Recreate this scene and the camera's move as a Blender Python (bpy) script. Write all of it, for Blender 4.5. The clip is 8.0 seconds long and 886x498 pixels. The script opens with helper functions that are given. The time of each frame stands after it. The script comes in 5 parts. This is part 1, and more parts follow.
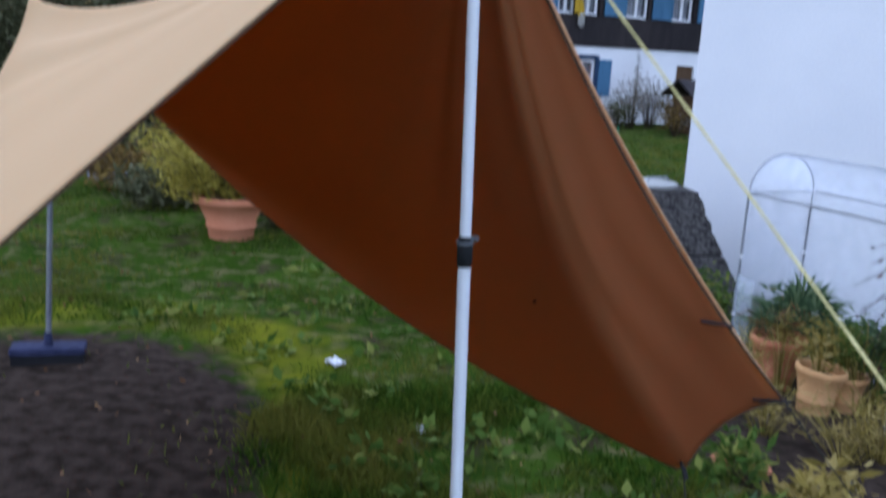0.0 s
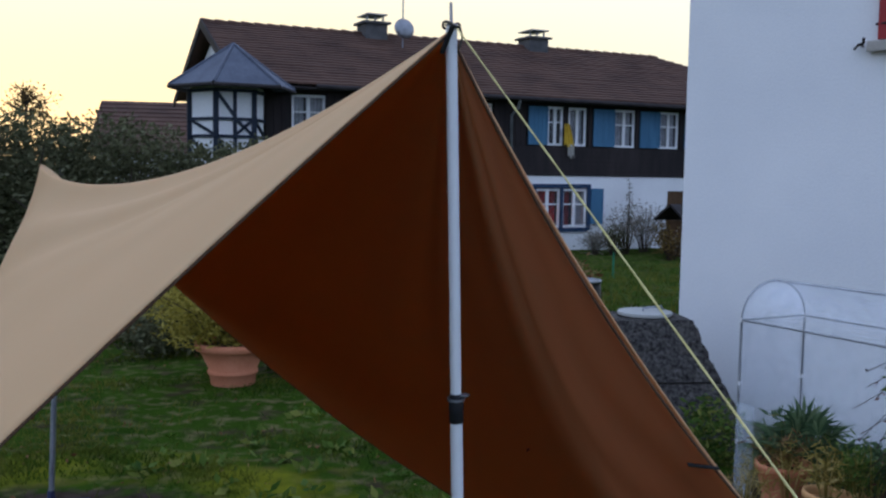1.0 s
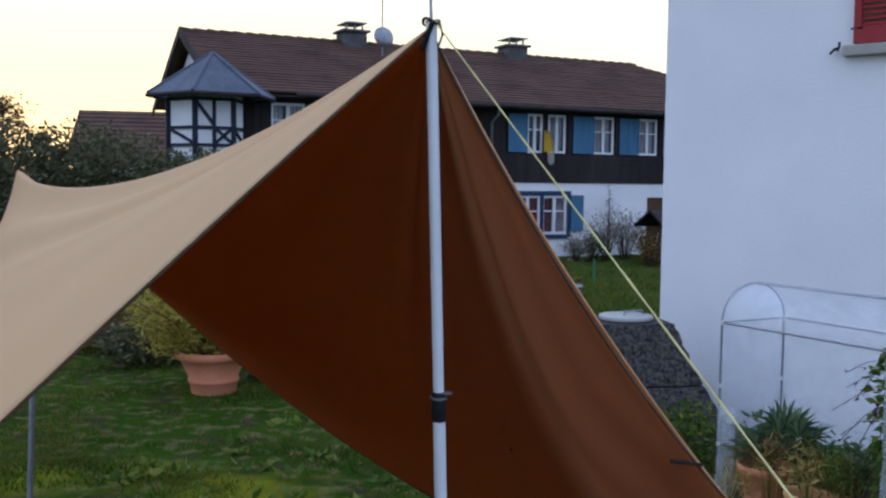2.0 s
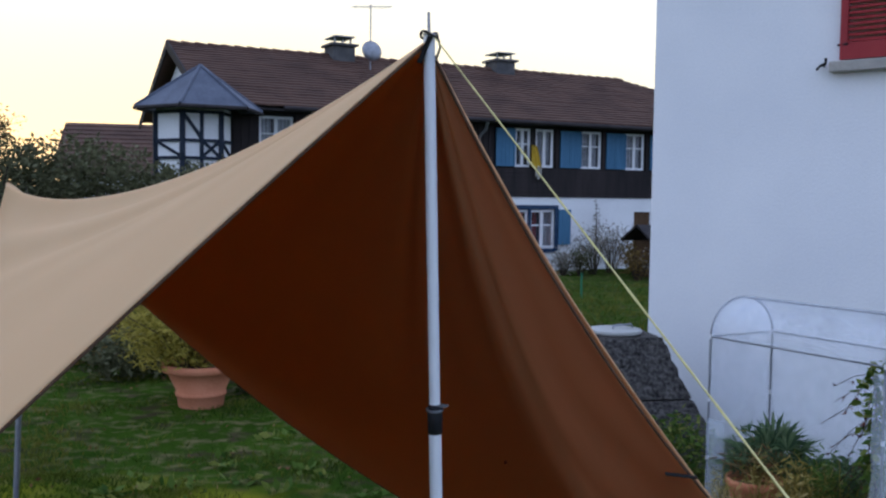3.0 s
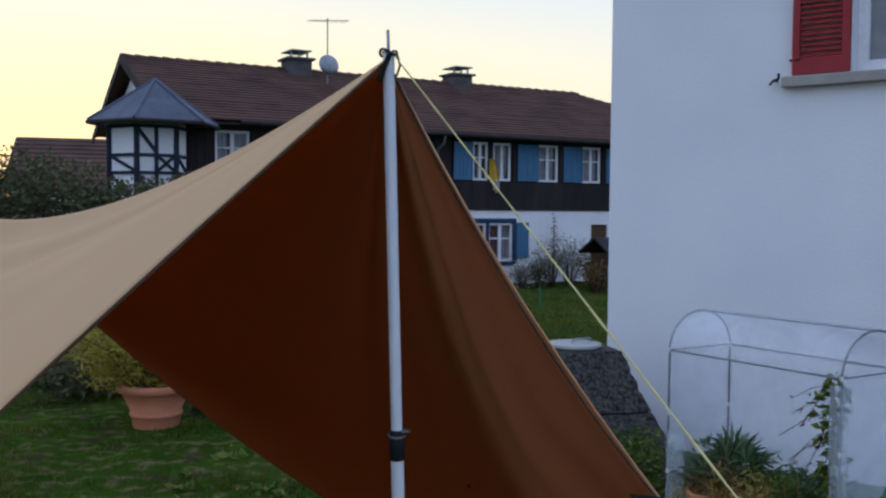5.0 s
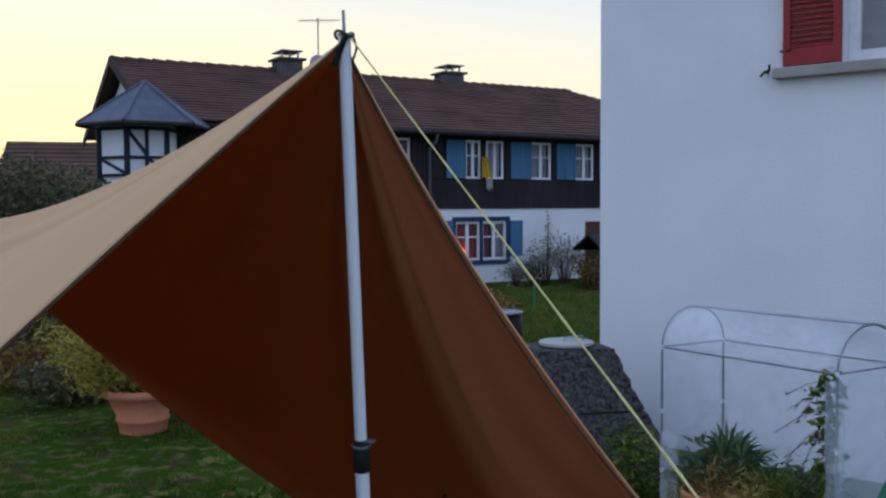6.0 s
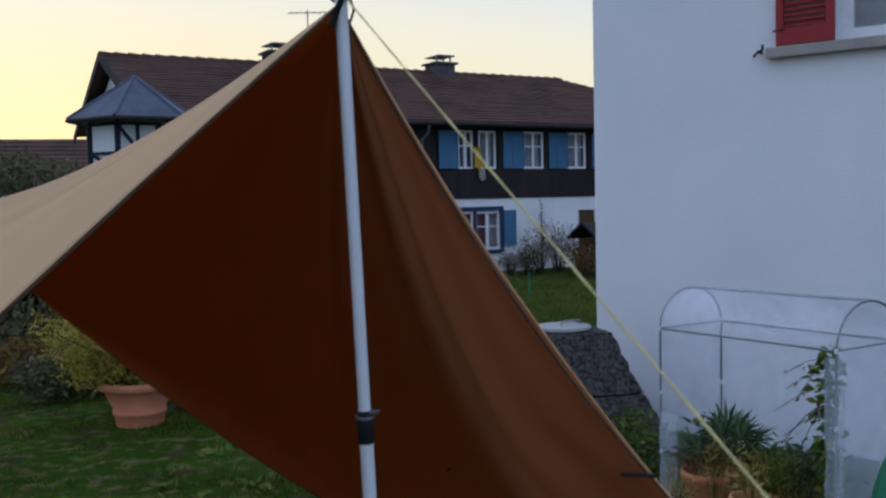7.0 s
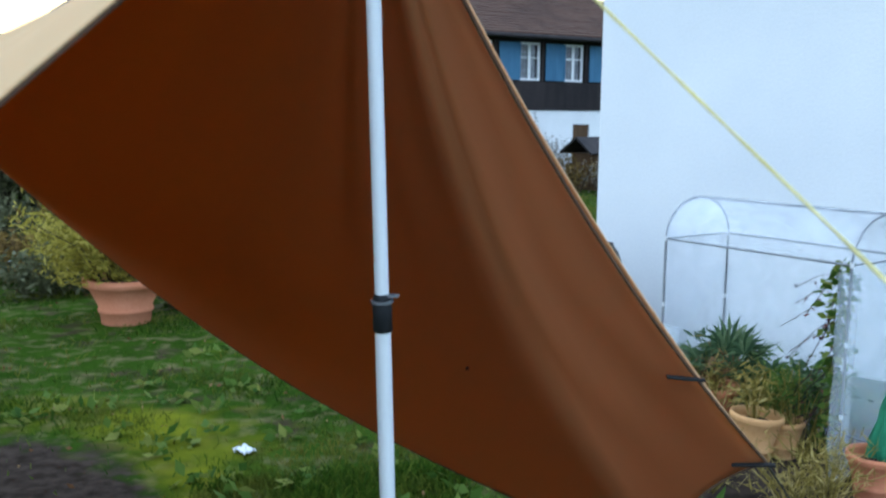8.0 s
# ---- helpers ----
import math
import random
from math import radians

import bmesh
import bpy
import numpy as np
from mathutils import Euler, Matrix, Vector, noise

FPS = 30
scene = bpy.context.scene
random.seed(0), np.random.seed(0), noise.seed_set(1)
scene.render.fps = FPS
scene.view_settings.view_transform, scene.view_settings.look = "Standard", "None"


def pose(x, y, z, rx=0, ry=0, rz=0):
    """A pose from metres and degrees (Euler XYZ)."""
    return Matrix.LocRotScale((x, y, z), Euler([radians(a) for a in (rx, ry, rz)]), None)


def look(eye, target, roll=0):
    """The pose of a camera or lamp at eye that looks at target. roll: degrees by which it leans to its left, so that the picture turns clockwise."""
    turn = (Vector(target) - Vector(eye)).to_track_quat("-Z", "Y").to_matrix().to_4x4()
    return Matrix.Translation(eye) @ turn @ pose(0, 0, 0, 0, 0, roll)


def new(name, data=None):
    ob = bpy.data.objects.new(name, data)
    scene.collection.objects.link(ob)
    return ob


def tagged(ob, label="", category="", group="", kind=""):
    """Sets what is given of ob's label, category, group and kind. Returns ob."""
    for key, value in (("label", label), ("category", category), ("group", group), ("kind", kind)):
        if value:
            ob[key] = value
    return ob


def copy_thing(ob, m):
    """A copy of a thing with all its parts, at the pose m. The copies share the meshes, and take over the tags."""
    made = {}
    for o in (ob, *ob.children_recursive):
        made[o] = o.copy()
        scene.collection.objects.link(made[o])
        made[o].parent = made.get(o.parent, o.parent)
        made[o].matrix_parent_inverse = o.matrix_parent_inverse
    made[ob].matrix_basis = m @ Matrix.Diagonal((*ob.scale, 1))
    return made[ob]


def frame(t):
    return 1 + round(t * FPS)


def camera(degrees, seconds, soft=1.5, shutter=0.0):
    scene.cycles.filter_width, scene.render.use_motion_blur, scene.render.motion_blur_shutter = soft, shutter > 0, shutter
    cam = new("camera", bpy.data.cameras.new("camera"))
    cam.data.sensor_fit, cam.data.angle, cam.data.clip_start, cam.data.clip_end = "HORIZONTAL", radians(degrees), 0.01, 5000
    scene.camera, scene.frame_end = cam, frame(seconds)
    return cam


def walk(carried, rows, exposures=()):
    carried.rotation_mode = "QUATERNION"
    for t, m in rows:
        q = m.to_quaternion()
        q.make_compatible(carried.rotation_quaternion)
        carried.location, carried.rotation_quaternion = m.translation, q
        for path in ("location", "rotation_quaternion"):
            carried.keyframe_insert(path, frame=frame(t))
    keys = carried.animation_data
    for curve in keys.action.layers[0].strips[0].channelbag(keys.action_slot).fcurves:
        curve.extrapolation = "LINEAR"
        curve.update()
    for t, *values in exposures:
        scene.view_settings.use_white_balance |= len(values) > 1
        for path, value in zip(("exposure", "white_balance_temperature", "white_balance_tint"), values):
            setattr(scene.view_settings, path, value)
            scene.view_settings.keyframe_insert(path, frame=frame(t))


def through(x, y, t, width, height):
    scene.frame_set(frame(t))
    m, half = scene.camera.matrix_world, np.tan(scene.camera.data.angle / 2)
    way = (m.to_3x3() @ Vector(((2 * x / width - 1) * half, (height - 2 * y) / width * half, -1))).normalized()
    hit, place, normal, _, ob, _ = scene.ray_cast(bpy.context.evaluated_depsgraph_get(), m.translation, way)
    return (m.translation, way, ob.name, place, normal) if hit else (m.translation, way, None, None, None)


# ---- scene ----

# ---------------------------------------------------------------- camera
cam = camera(50.0, 8.0, soft=2.3, shutter=0.5)
PATH = [
    (0, (-0.030, 0.050, 1.537), (-0.018, 2.002, 1.101), 3.40),
    (0.5, (-0.016, 0.004, 1.586), (-0.030, 1.992, 1.365), 1.75),
    (1, (-0.013, -0.035, 1.599), (-0.013, 1.958, 1.435), 0.92),
    (1.5, (-0.009, -0.031, 1.588), (0.013, 1.962, 1.431), 0.60),
    (3, (-0.029, -0.033, 1.579), (0.038, 1.963, 1.462), 0.79),
    (3.5, (-0.030, -0.028, 1.586), (0.055, 1.967, 1.480), 0.80),
    (4, (-0.040, -0.021, 1.586), (0.072, 1.974, 1.490), 0.94),
    (4.5, (-0.037, -0.018, 1.592), (0.097, 1.975, 1.501), 0.78),
    (5, (-0.032, -0.002, 1.590), (0.122, 1.990, 1.502), 0.50),
    (6.5, (0.034, 0.116, 1.569), (0.203, 2.106, 1.478), -0.81),
    (7, (0.009, 0.113, 1.544), (0.186, 2.103, 1.437), -1.25),
    (7.5, (-0.044, 0.176, 1.503), (0.153, 2.157, 1.304), -0.36),
    (8, (-0.029, 0.316, 1.467), (0.169, 2.286, 1.178), 0.55),
]
EXPOSURES = [(0, 0.9, 6500, 11), (0.3, 0.6, 6450, 2), (0.6, 0.3, 6400, -4), (1.0, 0.02, 6450, 9), (1.5, 0.25, 6450, 10), (3.0, 0.25, 6450, 11), (3.6, 0.12, 6450, 11), (4.5, 0, 6450, 10), (5.0, -0.1, 6450, 10), (6.5, -0.1, 6450, 10), (6.95, -0.3, 6450, 10), (7.2, 0.3, 6450, 9), (7.5, 1.05, 6550, 13), (8, 1.15, 6600, -5)]
walk(cam, [(t, look(eye, target, roll)) for t, eye, target, roll in PATH], EXPOSURES)

# ---------------------------------------------------------------- light
SUN_AZIMUTH = radians(-24)
world = bpy.data.worlds.new("evening_sky")
world.use_nodes = True
scene.world = world
wn = world.node_tree.nodes
wl = world.node_tree.links
sky = wn.new("ShaderNodeTexSky")
sky.sky_type = "NISHITA"
sky.sun_disc = False
sky.sun_elevation = radians(3.0)
sky.sun_rotation = SUN_AZIMUTH
sky.altitude = 300
sky.dust_density = 1.2
# after sunset; an added colour ramp evens the sky out: warm over the set sun, dusky blue all round
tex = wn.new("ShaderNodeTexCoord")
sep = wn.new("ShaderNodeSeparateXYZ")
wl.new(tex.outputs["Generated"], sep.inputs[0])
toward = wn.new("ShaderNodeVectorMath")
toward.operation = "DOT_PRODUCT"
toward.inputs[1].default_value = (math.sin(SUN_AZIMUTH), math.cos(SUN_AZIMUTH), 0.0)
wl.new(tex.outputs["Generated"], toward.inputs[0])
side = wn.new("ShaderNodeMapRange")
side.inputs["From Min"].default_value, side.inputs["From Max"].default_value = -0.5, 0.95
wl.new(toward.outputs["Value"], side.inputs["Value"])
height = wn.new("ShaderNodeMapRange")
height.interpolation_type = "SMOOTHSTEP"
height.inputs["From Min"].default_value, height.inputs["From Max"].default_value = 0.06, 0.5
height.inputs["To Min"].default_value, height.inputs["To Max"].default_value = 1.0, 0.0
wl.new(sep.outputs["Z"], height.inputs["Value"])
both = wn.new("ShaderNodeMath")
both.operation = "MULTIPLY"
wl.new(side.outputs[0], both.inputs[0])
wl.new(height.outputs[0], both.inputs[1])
sky_ramp = wn.new("ShaderNodeValToRGB")
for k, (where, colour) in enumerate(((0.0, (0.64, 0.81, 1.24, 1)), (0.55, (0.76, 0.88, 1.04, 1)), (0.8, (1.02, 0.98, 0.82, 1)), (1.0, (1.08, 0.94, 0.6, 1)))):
    stop = sky_ramp.color_ramp.elements[k] if k < 2 else sky_ramp.color_ramp.elements.new(where)
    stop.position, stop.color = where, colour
wl.new(both.outputs[0], sky_ramp.inputs["Fac"])
glow = wn.new("ShaderNodeBackground")
glow.inputs["Strength"].default_value = 0.018
wl.new(sky.outputs[0], glow.inputs["Color"])
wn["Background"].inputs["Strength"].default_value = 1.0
wl.new(sky_ramp.outputs[0], wn["Background"].inputs["Color"])
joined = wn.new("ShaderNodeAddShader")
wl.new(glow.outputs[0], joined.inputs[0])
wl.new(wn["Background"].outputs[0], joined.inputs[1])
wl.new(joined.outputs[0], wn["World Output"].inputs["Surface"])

# ---------------------------------------------------------------- materials
def rgb(r, g, b):
    return (r, g, b, 1.0)


def mat(name, a, b, rough=0.8, scale=8.0, bump=0.2, bump_scale=60.0, metal=0.0, stretch=(1, 1, 1), spec=0.15, island=0.0, fine=0.35, dist=0.01):
    """Two colours mixed by large and fine noise, with fine relief."""
    m = bpy.data.materials.new(name)
    m.use_nodes = True
    n, l = m.node_tree.nodes, m.node_tree.links
    p = n["Principled BSDF"]
    tc = n.new("ShaderNodeTexCoord")
    mp = n.new("ShaderNodeMapping")
    mp.inputs["Scale"].default_value = stretch
    l.new(tc.outputs["Object"], mp.inputs["Vector"])
    big = n.new("ShaderNodeTexNoise")
    big.inputs["Scale"].default_value = scale
    big.inputs["Detail"].default_value = 5
    small = n.new("ShaderNodeTexNoise")
    small.inputs["Scale"].default_value = bump_scale
    small.inputs["Detail"].default_value = 4
    for t in (big, small):
        l.new(mp.outputs[0], t.inputs["Vector"])
    mixf = n.new("ShaderNodeMix")
    mixf.inputs[0].default_value = fine
    l.new(big.outputs["Fac"], mixf.inputs[2])
    l.new(small.outputs["Fac"], mixf.inputs[3])
    ramp = n.new("ShaderNodeValToRGB")
    ramp.color_ramp.elements[0].position, ramp.color_ramp.elements[1].position = 0.32, 0.68
    ramp.color_ramp.elements[0].color, ramp.color_ramp.elements[1].color = rgb(*a), rgb(*b)
    l.new(mixf.outputs[0], ramp.inputs["Fac"])
    out = ramp.outputs[0]
    if island:
        oi = n.new("ShaderNodeNewGeometry")
        hsv = n.new("ShaderNodeHueSaturation")
        mr = n.new("ShaderNodeMapRange")
        mr.inputs["To Min"].default_value, mr.inputs["To Max"].default_value = 1 - island, 1 + island
        l.new(oi.outputs["Random Per Island"], mr.inputs["Value"])
        l.new(mr.outputs[0], hsv.inputs["Value"])
        l.new(out, hsv.inputs["Color"])
        out = hsv.outputs[0]
    l.new(out, p.inputs["Base Color"])
    p.inputs["Roughness"].default_value = rough
    p.inputs["Metallic"].default_value = metal
    p.inputs["Specular IOR Level"].default_value = spec
    if bump:
        bp = n.new("ShaderNodeBump")
        bp.inputs["Strength"].default_value = bump
        bp.inputs["Distance"].default_value = dist
        l.new(small.outputs["Fac"], bp.inputs["Height"])
        l.new(bp.outputs[0], p.inputs["Normal"])
    return m


def leaf_mat(name, a, b, c, through=0.35, tufts=None):
    """Leaves whose colour differs from leaf to leaf; some light passes through."""
    m = bpy.data.materials.new(name)
    m.use_nodes = True
    n, l = m.node_tree.nodes, m.node_tree.links
    p = n["Principled BSDF"]
    geo = n.new("ShaderNodeNewGeometry")
    ramp = n.new("ShaderNodeValToRGB")
    e = ramp.color_ramp.elements
    e[0].color, e[1].color = rgb(*a), rgb(*c)
    e.new(0.55).color = rgb(*b)
    l.new(geo.outputs["Random Per Island"], ramp.inputs["Fac"])
    out = ramp.outputs[0]
    if tufts:
        # patches of yellower growth
        nz = n.new("ShaderNodeTexNoise")
        nz.inputs["Scale"].default_value = 1.1
        nz.inputs["Detail"].default_value = 4
        l.new(geo.outputs["Position"], nz.inputs["Vector"])
        mr = n.new("ShaderNodeMapRange")
        mr.inputs["From Min"].default_value, mr.inputs["From Max"].default_value = 0.44, 0.62
        mr.inputs["To Max"].default_value = 0.8
        l.new(nz.outputs["Fac"], mr.inputs["Value"])
        mix = n.new("ShaderNodeMix")
        mix.data_type = "RGBA"
        l.new(mr.outputs[0], mix.inputs[0])
        l.new(out, mix.inputs[6])
        mix.inputs[7].default_value = rgb(*tufts)
        out = mix.outputs[2]
    l.new(out, p.inputs["Base Color"])
    p.inputs["Roughness"].default_value = 0.6
    p.inputs["Specular IOR Level"].default_value = 0.07
    tr = n.new("ShaderNodeBsdfTranslucent")
    l.new(out, tr.inputs["Color"])
    mx = n.new("ShaderNodeMixShader")
    mx.inputs[0].default_value = through
    l.new(p.outputs[0], mx.inputs[1])
    l.new(tr.outputs[0], mx.inputs[2])
    l.new(mx.outputs[0], n["Material Output"].inputs["Surface"])
    return m


def cloth_mat(name, a, b, through, colour):
    """Woven tent cloth: faint weave and creases; some light passes through it."""
    m = mat(name, a, b, rough=0.75, scale=1.6, bump=0.25, bump_scale=420.0, spec=0.2, fine=0.25, dist=0.002)
    n, l = m.node_tree.nodes, m.node_tree.links
    tr = n.new("ShaderNodeBsdfTranslucent")
    tr.inputs["Color"].default_value = rgb(*colour)
    mx = n.new("ShaderNodeMixShader")
    mx.inputs[0].default_value = through
    l.new(n["Principled BSDF"].outputs[0], mx.inputs[1])
    l.new(tr.outputs[0], mx.inputs[2])
    l.new(mx.outputs[0], n["Material Output"].inputs["Surface"])
    return m


def glass_mat(name, tint=(1, 1, 1), clear=0.85, haze=(0.6, 0.65, 0.7), rough=0.05):
    """A thin sheet: clear for the most part, with a sharp sheen and some milky haze."""
    m = bpy.data.materials.new(name)
    m.use_nodes = True
    n, l = m.node_tree.nodes, m.node_tree.links
    p = n["Principled BSDF"]
    noise_t = n.new("ShaderNodeTexNoise")
    noise_t.inputs["Scale"].default_value = 5.0
    noise_t.inputs["Detail"].default_value = 6
    tc = n.new("ShaderNodeTexCoord")
    l.new(tc.outputs["Object"], noise_t.inputs["Vector"])
    p.inputs["Base Color"].default_value = rgb(*haze)
    p.inputs["Roughness"].default_value = rough
    p.inputs["Specular IOR Level"].default_value = 0.6
    t = n.new("ShaderNodeBsdfTransparent")
    t.inputs["Color"].default_value = rgb(*tint)
    mr = n.new("ShaderNodeMapRange")
    mr.inputs["From Min"].default_value, mr.inputs["From Max"].default_value = 0.3, 0.7
    mr.inputs["To Min"].default_value, mr.inputs["To Max"].default_value = 1 - clear - 0.06, 1 - clear + 0.08
    l.new(noise_t.outputs["Fac"], mr.inputs["Value"])
    mx = n.new("ShaderNodeMixShader")
    l.new(mr.outputs[0], mx.inputs[0])
    l.new(t.outputs[0], mx.inputs[1])
    l.new(p.outputs[0], mx.inputs[2])
    l.new(mx.outputs[0], n["Material Output"].inputs["Surface"])
    return m


def glow_mat(name, colour, strength):
    m = bpy.data.materials.new(name)
    m.use_nodes = True
    p = m.node_tree.nodes["Principled BSDF"]
    p.inputs["Base Color"].default_value = rgb(*colour)
    p.inputs["Emission Color"].default_value = rgb(*colour)
    p.inputs["Emission Strength"].default_value = strength
    return m


